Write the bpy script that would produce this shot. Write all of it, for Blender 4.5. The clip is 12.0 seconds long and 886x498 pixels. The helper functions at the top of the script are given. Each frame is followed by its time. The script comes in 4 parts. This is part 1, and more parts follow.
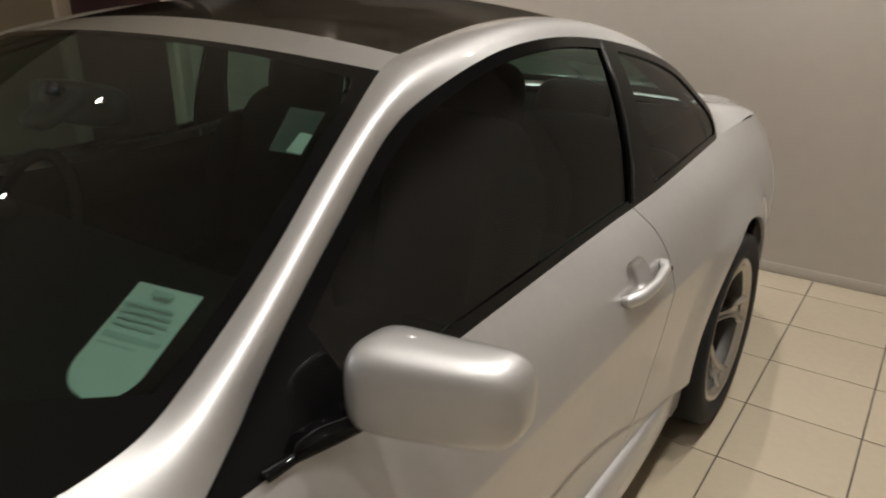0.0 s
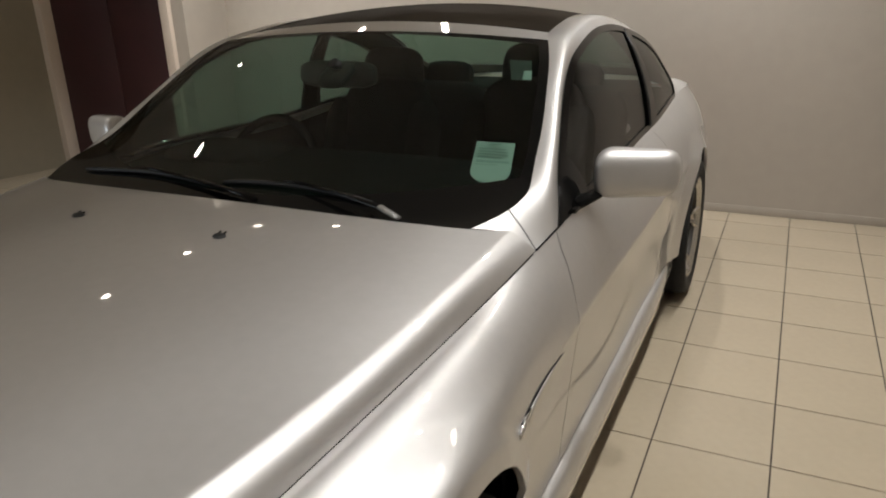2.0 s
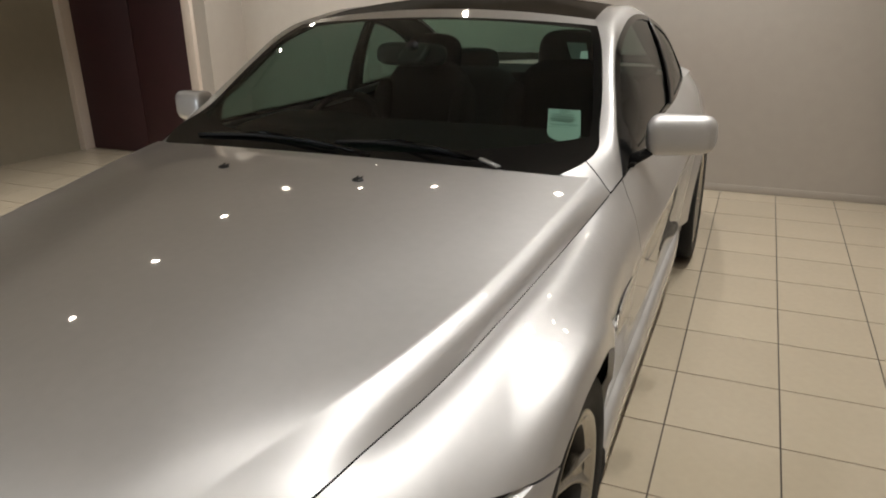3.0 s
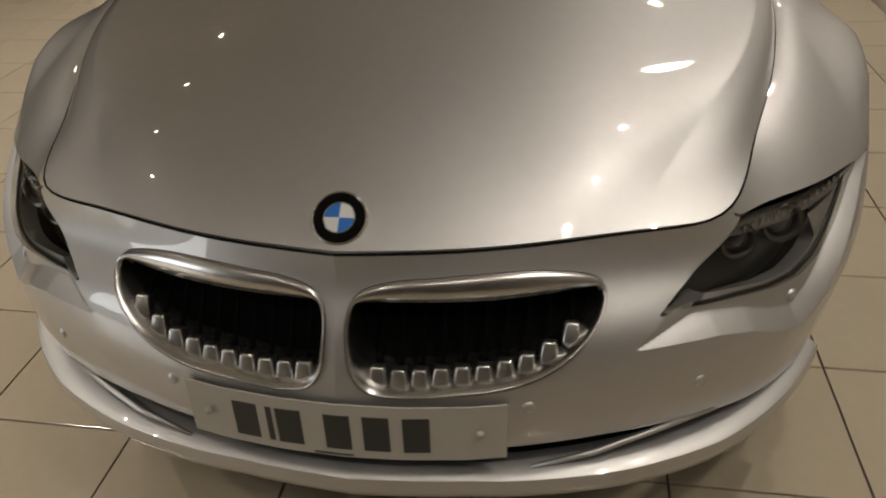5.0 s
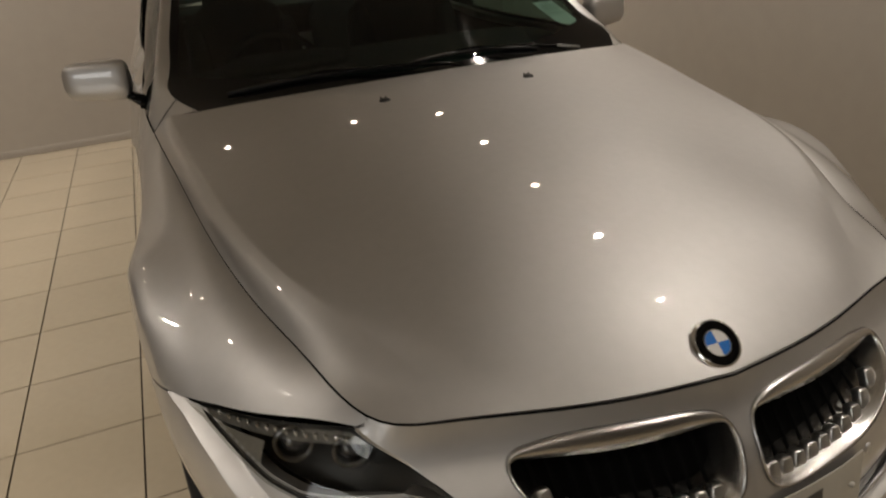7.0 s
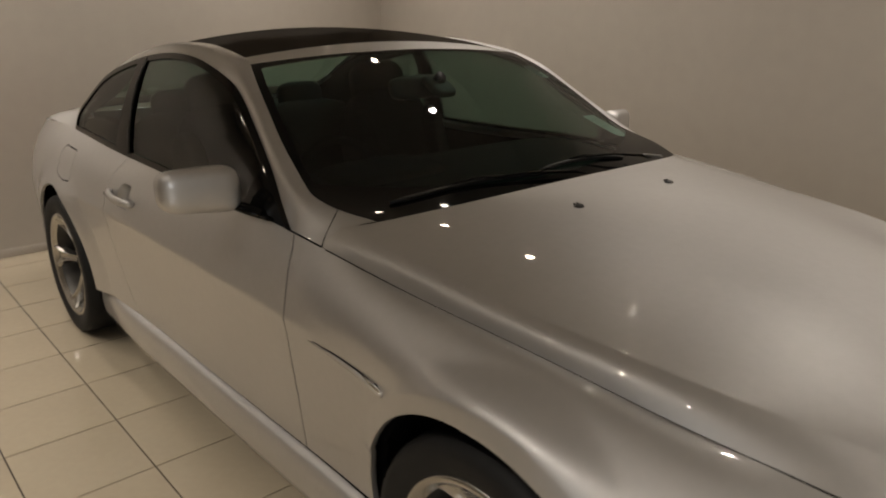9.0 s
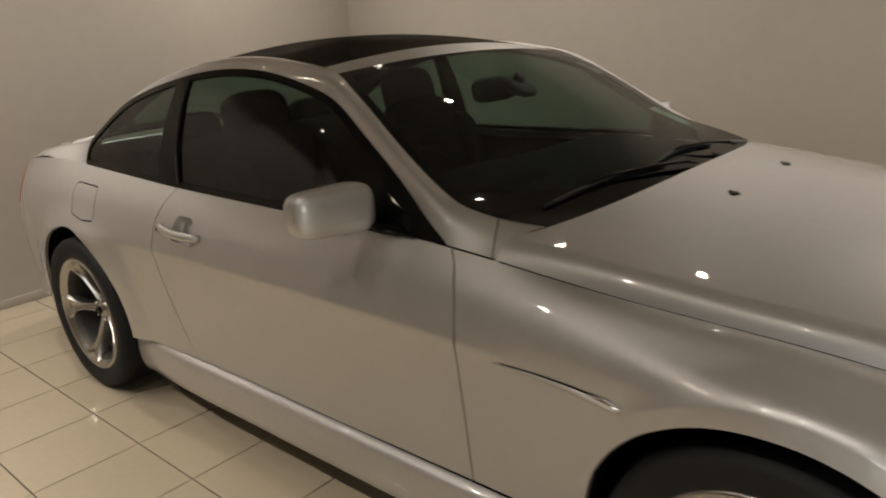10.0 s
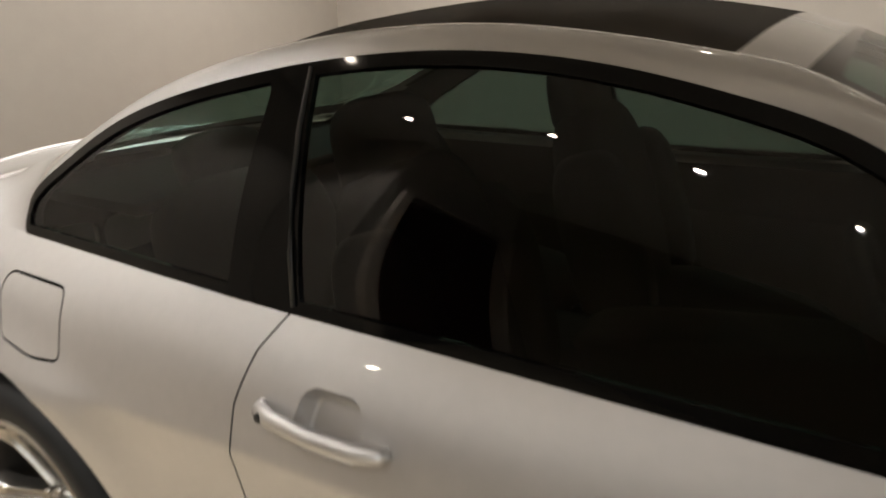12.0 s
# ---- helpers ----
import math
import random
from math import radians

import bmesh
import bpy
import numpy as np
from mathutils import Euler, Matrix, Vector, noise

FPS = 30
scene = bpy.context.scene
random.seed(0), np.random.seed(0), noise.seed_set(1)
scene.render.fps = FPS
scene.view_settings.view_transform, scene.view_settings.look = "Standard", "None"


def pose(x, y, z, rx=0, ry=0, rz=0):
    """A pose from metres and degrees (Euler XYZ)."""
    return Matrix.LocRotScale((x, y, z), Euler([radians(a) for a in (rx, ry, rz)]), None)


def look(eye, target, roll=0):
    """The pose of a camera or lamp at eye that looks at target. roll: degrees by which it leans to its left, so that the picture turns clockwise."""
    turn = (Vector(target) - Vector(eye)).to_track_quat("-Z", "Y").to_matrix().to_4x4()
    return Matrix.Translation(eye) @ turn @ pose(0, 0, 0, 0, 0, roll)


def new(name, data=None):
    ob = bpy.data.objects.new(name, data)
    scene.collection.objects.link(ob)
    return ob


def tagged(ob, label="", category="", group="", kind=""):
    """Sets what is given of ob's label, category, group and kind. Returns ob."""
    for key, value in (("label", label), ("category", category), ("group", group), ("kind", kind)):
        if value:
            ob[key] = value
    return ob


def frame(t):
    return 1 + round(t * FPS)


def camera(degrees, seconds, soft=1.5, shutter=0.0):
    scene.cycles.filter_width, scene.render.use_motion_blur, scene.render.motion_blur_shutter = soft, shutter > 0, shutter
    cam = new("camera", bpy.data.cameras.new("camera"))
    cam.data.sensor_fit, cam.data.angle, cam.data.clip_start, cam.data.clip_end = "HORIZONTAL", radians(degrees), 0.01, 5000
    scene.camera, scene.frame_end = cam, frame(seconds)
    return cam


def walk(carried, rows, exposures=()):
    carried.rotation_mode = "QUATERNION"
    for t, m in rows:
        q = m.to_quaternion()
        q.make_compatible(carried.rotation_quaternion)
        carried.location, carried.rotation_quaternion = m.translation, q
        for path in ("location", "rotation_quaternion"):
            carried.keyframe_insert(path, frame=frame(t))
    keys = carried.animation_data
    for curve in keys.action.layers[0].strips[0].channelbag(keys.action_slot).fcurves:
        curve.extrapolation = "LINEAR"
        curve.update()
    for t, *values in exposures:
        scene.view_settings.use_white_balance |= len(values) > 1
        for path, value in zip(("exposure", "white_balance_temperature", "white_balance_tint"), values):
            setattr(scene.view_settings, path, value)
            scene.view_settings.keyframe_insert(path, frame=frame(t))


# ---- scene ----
from mathutils.bvhtree import BVHTree

cam = camera(63.6, 12.0, soft=1.9, shutter=0.4)
PATH = [
    (0, 1.3788, 1.3107, 1.4695, 68.511, -0.105, 35.271),
    (0.5, 1.3953, 0.9833, 1.4736, 71.095, 1.427, 29.981),
    (1, 1.3680, 0.6733, 1.4785, 70.106, 2.691, 28.255),
    (1.5, 1.3845, 0.3825, 1.4634, 70.288, 1.803, 29.105),
    (2, 1.2971, 0.0699, 1.4553, 70.304, 1.639, 25.612),
    (2.5, 1.2112, -0.1814, 1.4520, 70.312, 1.449, 24.144),
    (3, 1.1581, -0.4228, 1.4511, 69.873, 0.930, 23.254),
    (3.5, 1.0141, -0.6411, 1.4212, 68.150, 0.573, 21.620),
    (3.7, 0.9033, -0.7268, 1.4097, 65.775, 2.154, 19.749),
    (5.3, 0.1815, -0.7735, 1.3116, 53.696, 3.237, 3.420),
    (5.5, 0.0843, -0.7807, 1.3275, 53.156, 4.243, -1.145),
    (6, -0.1570, -0.7281, 1.3439, 53.808, 5.113, -8.104),
    (6.5, -0.4335, -0.7066, 1.3817, 59.754, 3.550, -13.269),
    (7, -0.7701, -0.6873, 1.4558, 63.936, 4.040, -22.201),
    (7.5, -0.9664, -0.5415, 1.4710, 67.817, 2.756, -25.394),
    (7.7, -1.0524, -0.4663, 1.4680, 68.581, 1.726, -26.555),
    (9.3, -1.8544, 0.1567, 1.4584, 72.206, 2.220, -45.723),
    (9.5, -1.9260, 0.2574, 1.4409, 72.365, 3.825, -47.833),
    (10, -2.0709, 0.5521, 1.4232, 72.908, 3.080, -49.528),
    (10.5, -2.0147, 0.9365, 1.4228, 72.939, 3.418, -47.878),
    (11, -1.9479, 1.3720, 1.3986, 72.724, 2.908, -52.581),
    (11.5, -1.7913, 1.7470, 1.3665, 72.315, 3.516, -54.874),
    (12, -1.5791, 2.1372, 1.3880, 71.621, 1.315, -59.056),
]
walk(cam, [(t, pose(x, y, z, a, b, c)) for t, x, y, z, a, b, c in PATH],
     ((0.0, 0.28, 6500, 10), (0.8, 0.14, 6500, 10), (2.5, 0.34, 6350, 10), (3.7, 0.16, 6600, 10), (5.5, -0.34, 7100, 12), (6.3, -0.16, 7150, 13), (7.0, -0.28, 7150, 13), (7.7, -0.42, 7150, 13), (9.5, -0.10, 7050, 13), (10.5, 0.14, 7000, 11), (12.0, 0.62, 6550, 11)))

# ---- light ----
world = bpy.data.worlds.new("world")
scene.world = world
world.use_nodes = True
world.node_tree.nodes["Background"].inputs[0].default_value = (0.8, 0.75, 0.68, 1)
world.node_tree.nodes["Background"].inputs[1].default_value = 0.02
CEILING = 3.0
LAMPS = [(x, y) for x in (-2.7, 1.32) for y in (4.5, 3.5, 2.6, 1.6, 0.5, -0.5, -1.5)]
LAMPS += [(x, y) for x in (-1.8, -0.95, 0.38) for y in (4.5, -1.5)]
LAMP_POWER = {
    -2.7: {-1.5: 90.0, -0.5: 190.0, 0.5: 190.0, 1.6: 115.0, 2.6: 112.0, 3.5: 112.0, 4.5: 115.0},
    1.32: {-1.5: 36.0, -0.5: 76.0, 0.5: 84.0, 1.6: 72.0, 2.6: 84.0, 3.5: 92.0, 4.5: 95.0},
}


# cool light from the shop window far to the car's right
pane_light = bpy.data.lights.new("window_light", "AREA")
pane_light.shape, pane_light.size, pane_light.size_y = "RECTANGLE", 2.6, 1.9
pane_light.energy, pane_light.color = 70.0, (0.90, 0.96, 1.0)
sky_lamp = new("window_light", pane_light)
sky_lamp.matrix_world = look((-6.02, -3.2, 1.45), (0.0, 0.6, 0.9))

# ---- materials ----
def mat(name, color, rough=0.5, metal=0.0, coat=0.0, noise_scale=0.0, amount=0.0, bump=0.0, bump_scale=200.0, island=0.0, spec=0.5):
    """A procedural surface: base colour varied at two scales, with fine relief."""
    m = bpy.data.materials.new(name)
    m.use_nodes = True
    nt = m.node_tree
    p = nt.nodes["Principled BSDF"]
    p.inputs["Base Color"].default_value = (*color, 1)
    p.inputs["Roughness"].default_value = rough
    p.inputs["Metallic"].default_value = metal
    p.inputs["Coat Weight"].default_value = coat
    p.inputs["Coat Roughness"].default_value = 0.025
    p.inputs["Coat IOR"].default_value = 1.6
    p.inputs["Specular IOR Level"].default_value = spec
    tc = nt.nodes.new("ShaderNodeTexCoord")
    if amount:
        big = nt.nodes.new("ShaderNodeTexNoise")
        big.inputs["Scale"].default_value = noise_scale
        big.inputs["Detail"].default_value = 6
        fine = nt.nodes.new("ShaderNodeTexNoise")
        fine.inputs["Scale"].default_value = noise_scale * 14
        fine.inputs["Detail"].default_value = 3
        for n in (big, fine):
            nt.links.new(tc.outputs["Object"], n.inputs["Vector"])
        add = nt.nodes.new("ShaderNodeMath")
        add.operation = "ADD"
        nt.links.new(big.outputs["Fac"], add.inputs[0])
        nt.links.new(fine.outputs["Fac"], add.inputs[1])
        last = add.outputs[0]
        if island:
            info = nt.nodes.new("ShaderNodeObjectInfo")
            more = nt.nodes.new("ShaderNodeMath")
            more.operation = "MULTIPLY_ADD"
            more.inputs[1].default_value = island
            nt.links.new(info.outputs["Random"], more.inputs[0])
            nt.links.new(last, more.inputs[2])
            last = more.outputs[0]
        ramp = nt.nodes.new("ShaderNodeMapRange")
        ramp.inputs["From Min"].default_value = 0.6
        ramp.inputs["From Max"].default_value = 1.4 + island
        ramp.inputs["To Min"].default_value = 1 - amount
        ramp.inputs["To Max"].default_value = 1 + amount
        nt.links.new(last, ramp.inputs["Value"])
        mul = nt.nodes.new("ShaderNodeVectorMath")
        mul.operation = "SCALE"
        mul.inputs[0].default_value = color
        nt.links.new(ramp.outputs[0], mul.inputs["Scale"])
        nt.links.new(mul.outputs[0], p.inputs["Base Color"])
    if bump:
        grain = nt.nodes.new("ShaderNodeTexNoise")
        grain.inputs["Scale"].default_value = bump_scale
        grain.inputs["Detail"].default_value = 4
        nt.links.new(tc.outputs["Object"], grain.inputs["Vector"])
        b = nt.nodes.new("ShaderNodeBump")
        b.inputs["Strength"].default_value = bump
        b.inputs["Distance"].default_value = 0.002
        nt.links.new(grain.outputs["Fac"], b.inputs["Height"])
        nt.links.new(b.outputs[0], p.inputs["Normal"])
    return m


def glass(name, tint, gloss=0.02, base=0.04):
    """Tinted pane: see-through body with a mirror coat by Fresnel."""
    m = bpy.data.materials.new(name)
    m.use_nodes = True
    nt = m.node_tree
    nt.nodes.remove(nt.nodes["Principled BSDF"])
    out = nt.nodes["Material Output"]
    tr = nt.nodes.new("ShaderNodeBsdfTransparent")
    tr.inputs[0].default_value = (*tint, 1)
    gl = nt.nodes.new("ShaderNodeBsdfGlossy")
    gl.inputs["Roughness"].default_value = gloss
    face = nt.nodes.new("ShaderNodeLayerWeight")
    face.inputs["Blend"].default_value = 0.5
    steep = nt.nodes.new("ShaderNodeMath")
    steep.operation = "POWER"
    steep.inputs[1].default_value = 5.0
    fr = nt.nodes.new("ShaderNodeMath")
    fr.operation = "MULTIPLY_ADD"
    fr.inputs[1].default_value, fr.inputs[2].default_value = 0.75, base
    nt.links.new(face.outputs["Facing"], steep.inputs[0])
    nt.links.new(steep.outputs[0], fr.inputs[0])
    mix = nt.nodes.new("ShaderNodeMixShader")
    nt.links.new(fr.outputs[0], mix.inputs[0])
    nt.links.new(tr.outputs[0], mix.inputs[1])
    nt.links.new(gl.outputs[0], mix.inputs[2])
    nt.links.new(mix.outputs[0], out.inputs[0])
    return m


def smoked(name, color, gloss):
    """Near-opaque dark glass with a faint even sheen."""
    m = bpy.data.materials.new(name)
    m.use_nodes = True
    nt = m.node_tree
    nt.nodes.remove(nt.nodes["Principled BSDF"])
    body = nt.nodes.new("ShaderNodeBsdfDiffuse")
    cloud = nt.nodes.new("ShaderNodeTexNoise")
    cloud.inputs["Scale"].default_value = 6
    tone = nt.nodes.new("ShaderNodeVectorMath")
    tone.operation = "SCALE"
    tone.inputs[0].default_value = [2 * c for c in color]
    nt.links.new(cloud.outputs["Fac"], tone.inputs["Scale"])
    nt.links.new(tone.outputs[0], body.inputs[0])
    sheen = nt.nodes.new("ShaderNodeBsdfGlossy")
    sheen.inputs["Roughness"].default_value = gloss
    mix = nt.nodes.new("ShaderNodeMixShader")
    mix.inputs[0].default_value = 0.09
    nt.links.new(body.outputs[0], mix.inputs[1])
    nt.links.new(sheen.outputs[0], mix.inputs[2])
    nt.links.new(mix.outputs[0], nt.nodes["Material Output"].inputs[0])
    return m


def glow(name, color, strength):
    m = bpy.data.materials.new(name)
    m.use_nodes = True
    p = m.node_tree.nodes["Principled BSDF"]
    p.inputs["Base Color"].default_value = (*color, 1)
    p.inputs["Emission Color"].default_value = (*color, 1)
    p.inputs["Emission Strength"].default_value = strength
    return m


def flake(name, color, fine, broad, share):
    """Metallic paint: flakes that lie flat and flakes that lie askew, under a clear coat."""
    m = mat(name, color, fine, 0.97, 1.0, 3.0, 0.03, 0.05, 900)
    nt = m.node_tree
    flat_lying = nt.nodes["Principled BSDF"]
    askew = nt.nodes.new("ShaderNodeBsdfPrincipled")
    for key in ("Metallic", "Coat Weight", "Coat Roughness", "Coat IOR"):
        askew.inputs[key].default_value = flat_lying.inputs[key].default_value
    askew.inputs["Roughness"].default_value = broad
    for key in ("Base Color", "Normal"):
        nt.links.new(flat_lying.inputs[key].links[0].from_socket, askew.inputs[key])
    mix = nt.nodes.new("ShaderNodeMixShader")
    mix.inputs[0].default_value = share
    nt.links.new(flat_lying.outputs[0], mix.inputs[1])
    nt.links.new(askew.outputs[0], mix.inputs[2])
    nt.links.new(mix.outputs[0], nt.nodes["Material Output"].inputs[0])
    return m


PAINT = flake("silver_paint", (0.52, 0.51, 0.501), 0.47, 0.59, 0.55)
GLOSS_BLACK = mat("gloss_black", (0.003, 0.003, 0.003), 0.05, 0, 0.0, 8, 0.1, spec=0.16)
MATT_BLACK = mat("matt_black_plastic", (0.007, 0.007, 0.007), 0.55, 0, 0, 30, 0.2, 0.3, 500)
DARK = mat("dark_cavity", (0.004, 0.004, 0.004), 0.9, 0, 0, 20, 0.2, spec=0.05)
RUBBER = mat("tyre_rubber", (0.008, 0.008, 0.008), 0.65, 0, 0, 25, 0.25, 0.4, 300, spec=0.25)
CHROME = mat("chrome", (0.75, 0.74, 0.72), 0.07, 1.0, 0, 30, 0.04)
ALLOY = mat("alloy_rim", (0.42, 0.40, 0.37), 0.27, 0.95, 0.4, 20, 0.06)
ROOF = smoked("smoked_roof_glass", (0.020, 0.016, 0.012), 0.08)
LEATHER = mat("black_leather", (0.0045, 0.0045, 0.0042), 0.75, 0, 0.0, 12, 0.2, 0.06, 350, spec=0.06)
FABRIC = mat("dark_fabric", (0.010, 0.0095, 0.0085), 0.9, 0, 0, 20, 0.2, 0.2, 400, spec=0.1)
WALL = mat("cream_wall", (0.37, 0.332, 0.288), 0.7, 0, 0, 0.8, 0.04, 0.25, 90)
CEIL = mat("dull_ceiling", (0.48, 0.46, 0.43), 0.85, 0, 0, 1.0, 0.03, 0.2, 60)
TILE = mat("cream_floor_tile", (0.335, 0.283, 0.208), 0.10, 0, 0.25, 2.2, 0.07, 0.03, 30, 0.35)
GROUT = mat("brown_grout", (0.045, 0.034, 0.025), 0.85, 0, 0, 10, 0.25, 0.5, 200)
# left walls: darker and yellower than the cream of the other walls
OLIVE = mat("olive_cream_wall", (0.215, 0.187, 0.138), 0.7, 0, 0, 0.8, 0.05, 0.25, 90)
RED = mat("dark_red_door", (0.032, 0.0055, 0.007), 0.55, 0, 0, 4, 0.2, 0.2, 120)
FRAME = mat("pale_door_frame", (0.55, 0.47, 0.40), 0.5, 0, 0, 3, 0.05, 0.15, 80)
GLASS = glass("tinted_glass", (0.45, 0.60, 0.54), 0.015, 0.045)
SIDE_GLASS = glass("dark_tinted_glass", (0.24, 0.32, 0.29), 0.015, 0.045)
LAMP_GLOW = glow("lamp_lens", (1.0, 0.88, 0.72), 110)


# ---- mesh helpers ----
def link(name, me, material, parent=None, label="", smooth=True):
    me.materials.append(material)
    if smooth:
        me.polygons.foreach_set("use_smooth", [True] * len(me.polygons))
    ob = new(name, me)
    if parent:
        ob.parent = parent
    if label:
        tagged(ob, label)
    return ob


def part(name, bm, material, parent=None, label="", smooth=True):
    """One bmesh as one mesh object under a thing or a part."""
    me = bpy.data.meshes.new(name)
    bmesh.ops.recalc_face_normals(bm, faces=bm.faces[:])
    bm.to_mesh(me)
    bm.free()
    return link(name, me, material, parent, label, smooth)


def sharp(ob, degrees=35):
    """Smooth shading broken at edges steeper than this."""
    ob.data.set_sharp_from_angle(angle=radians(degrees))
    return ob


def box(bm, size, at, bevel=0.0, turn=None):
    m = Matrix.Translation(at) @ (turn or Matrix.Identity(4)) @ Matrix.Diagonal((*size, 1))
    made = bmesh.ops.create_cube(bm, size=1, matrix=m)["verts"]
    if bevel:
        edges = list({e for v in made for e in v.link_edges})
        bmesh.ops.bevel(bm, geom=edges, offset=bevel, segments=2, affect="EDGES", profile=0.6)
    return bm


def boxes(name, rows, material, parent=None, label="", bevel=0.004):
    bm = bmesh.new()
    for size, at in rows:
        box(bm, size, at, bevel)
    return sharp(part(name, bm, material, parent, label))


def spline(t, p, q):
    """Natural cubic spline through p at t, read at q."""
    t, p, q = np.asarray(t, float), np.asarray(p, float), np.asarray(q, float)
    n, h = len(t), np.diff(t)
    a, r = np.zeros((n, n)), np.zeros((n, p.shape[1]))
    a[0, 0] = a[-1, -1] = 1
    for i in range(1, n - 1):
        a[i, i - 1:i + 2] = h[i - 1], 2 * (h[i - 1] + h[i]), h[i]
        r[i] = 6 * ((p[i + 1] - p[i]) / h[i] - (p[i] - p[i - 1]) / h[i - 1])
    m = np.linalg.solve(a, r)
    k = np.clip(np.searchsorted(t, q) - 1, 0, n - 2)
    d, w = (t[k + 1] - q)[:, None], (q - t[k])[:, None]
    hk = h[k][:, None]
    return (m[k] * d ** 3 + m[k + 1] * w ** 3) / (6 * hk) + (p[k] / hk - m[k] * hk / 6) * d + (p[k + 1] / hk - m[k + 1] * hk / 6) * w


def chords(p):
    return np.r_[0, np.cumsum(np.linalg.norm(np.diff(p, axis=0), axis=1))]


def loft(curves, nu, nv, lead=None, share=1.0):
    """Grid (nu x nv x 3) through curves that share their stations; lead is the curve that spaces the stations.
    share: how much of the length to take."""
    c = [np.asarray(k, float) for k in curves]
    t = chords(c[lead if lead is not None else len(c) // 2])
    q = np.linspace(0, t[-1] * share, nu)
    s = np.stack([spline(t, k, q) for k in c], 0)
    if len(c) == 2:
        w = np.linspace(0, 1, nv)[None, :, None]
        return s[0][:, None] * (1 - w) + s[1][:, None] * w
    mean = np.r_[0, np.cumsum(np.linalg.norm(np.diff(s, axis=0), axis=2).mean(1))]
    v = np.linspace(0, mean[-1], nv)
    flat = spline(mean, s.reshape(len(c), -1), v)
    return flat.reshape(nv, nu, 3).transpose(1, 0, 2)


def normals(g):
    du, dv = np.gradient(g, axis=0), np.gradient(g, axis=1)
    n = np.cross(du, dv)
    return n / np.maximum(np.linalg.norm(n, axis=2, keepdims=True), 1e-12)


def grid_faces(nu, nv):
    i, j = np.meshgrid(np.arange(nu - 1), np.arange(nv - 1), indexing="ij")
    a = (i * nv + j).ravel()
    return np.stack([a, a + nv, a + nv + 1, a + 1], 1)


def largest(f):
    """The biggest connected patch of quads."""
    tag = np.arange(f.max() + 1)
    while True:
        low = tag[f].min(1)
        fresh = tag.copy()
        np.minimum.at(fresh, f.ravel(), np.repeat(low, 4))
        fresh = fresh[fresh]
        if (fresh == tag).all():
            break
        tag = fresh
    own = tag[f[:, 0]]
    ids, count = np.unique(own, return_counts=True)
    return f[own == ids[count.argmax()]]


def panel(name, g, field, material, parent, side=1, gap=0.002, lip=0.014, label="", out=None, offset=0.0, whole=False, crisp=40):
    """The piece of the sheet g where field(points) > 0, its rim drawn to the field's edge and rolled inwards.
    out: which way the sheet's normals have to be flipped to look outwards. side -1: mirrored to the other flank."""
    nu, nv = g.shape[:2]
    p = g.reshape(-1, 3).copy()
    n = normals(g).reshape(-1, 3)
    n *= np.sign((n * (g.reshape(-1, 3) - np.array([0, 0, .5])) * np.array([1, 0, 1])).sum()) if out is None else out
    f = grid_faces(nu, nv)
    if field is not None:
        keep = field(p[f].mean(1)) > gap * 0.5
        f = f[keep]
        if whole:
            f = largest(f)
        e = np.sort(np.concatenate([f[:, [0, 1]], f[:, [1, 2]], f[:, [2, 3]], f[:, [3, 0]]]), axis=1)
        u, c = np.unique(e, axis=0, return_counts=True)
        rim = np.unique(u[c == 1])
        for _ in range(3):
            q = p[rim]
            d = 1e-4
            grad = np.stack([(field(q + np.eye(3)[k] * d) - field(q - np.eye(3)[k] * d)) / (2 * d) for k in range(3)], 1)
            grad -= (grad * n[rim]).sum(1, keepdims=True) * n[rim]
            size = (grad ** 2).sum(1, keepdims=True)
            step = -(field(q) - gap)[:, None] * grad / np.maximum(size, 0.05)
            iu, jv = rim // nv, rim % nv
            border = (iu == 0) | (jv == 0) | (iu == nu - 1) | (jv == nv - 1)
            far = np.linalg.norm(step, axis=1) > np.where(border, 0.010, 0.022)
            step[far] = 0
            p[rim] += step
    else:
        e = np.sort(np.concatenate([f[:, [0, 1]], f[:, [1, 2]], f[:, [2, 3]], f[:, [3, 0]]]), axis=1)
        u, c = np.unique(e, axis=0, return_counts=True)
    if offset:
        p = p + n * offset
    used = np.unique(f)
    back = np.full(len(p), -1)
    back[used] = np.arange(len(used))
    verts, faces = p[used], back[f]
    edges = back[u[c == 1]]
    rim = np.unique(edges)
    if lip:
        low = np.full(len(verts), -1)
        low[rim] = len(verts) + np.arange(len(rim))
        verts = np.concatenate([verts, verts[rim] - n[used][rim] * lip])
        faces = np.concatenate([faces, np.stack([edges[:, 0], edges[:, 1], low[edges[:, 1]], low[edges[:, 0]]], 1)])
    if side < 0:
        verts = verts * np.array([-1, 1, 1])
    # faces look away from the car's axis
    mid = verts[faces].mean(1)
    face_n = np.cross(verts[faces[:, 2]] - verts[faces[:, 0]], verts[faces[:, 3]] - verts[faces[:, 1]])
    want = np.concatenate([n[f].mean(1), np.zeros((len(faces) - len(f), 3))])
    want[:, 0] *= side
    flip = (face_n * want).sum(1) < 0
    faces[flip] = faces[flip][:, ::-1]
    me = bpy.data.meshes.new(name)
    me.from_pydata(verts.tolist(), [], faces.tolist())
    return sharp(link(name, me, material, parent, label), crisp)


def sheet(name, g, material, parent, thick=0.0, label="", side=1):
    """A whole lofted grid as a part."""
    return panel(name, g, None, material, parent, side, 0, thick, label)


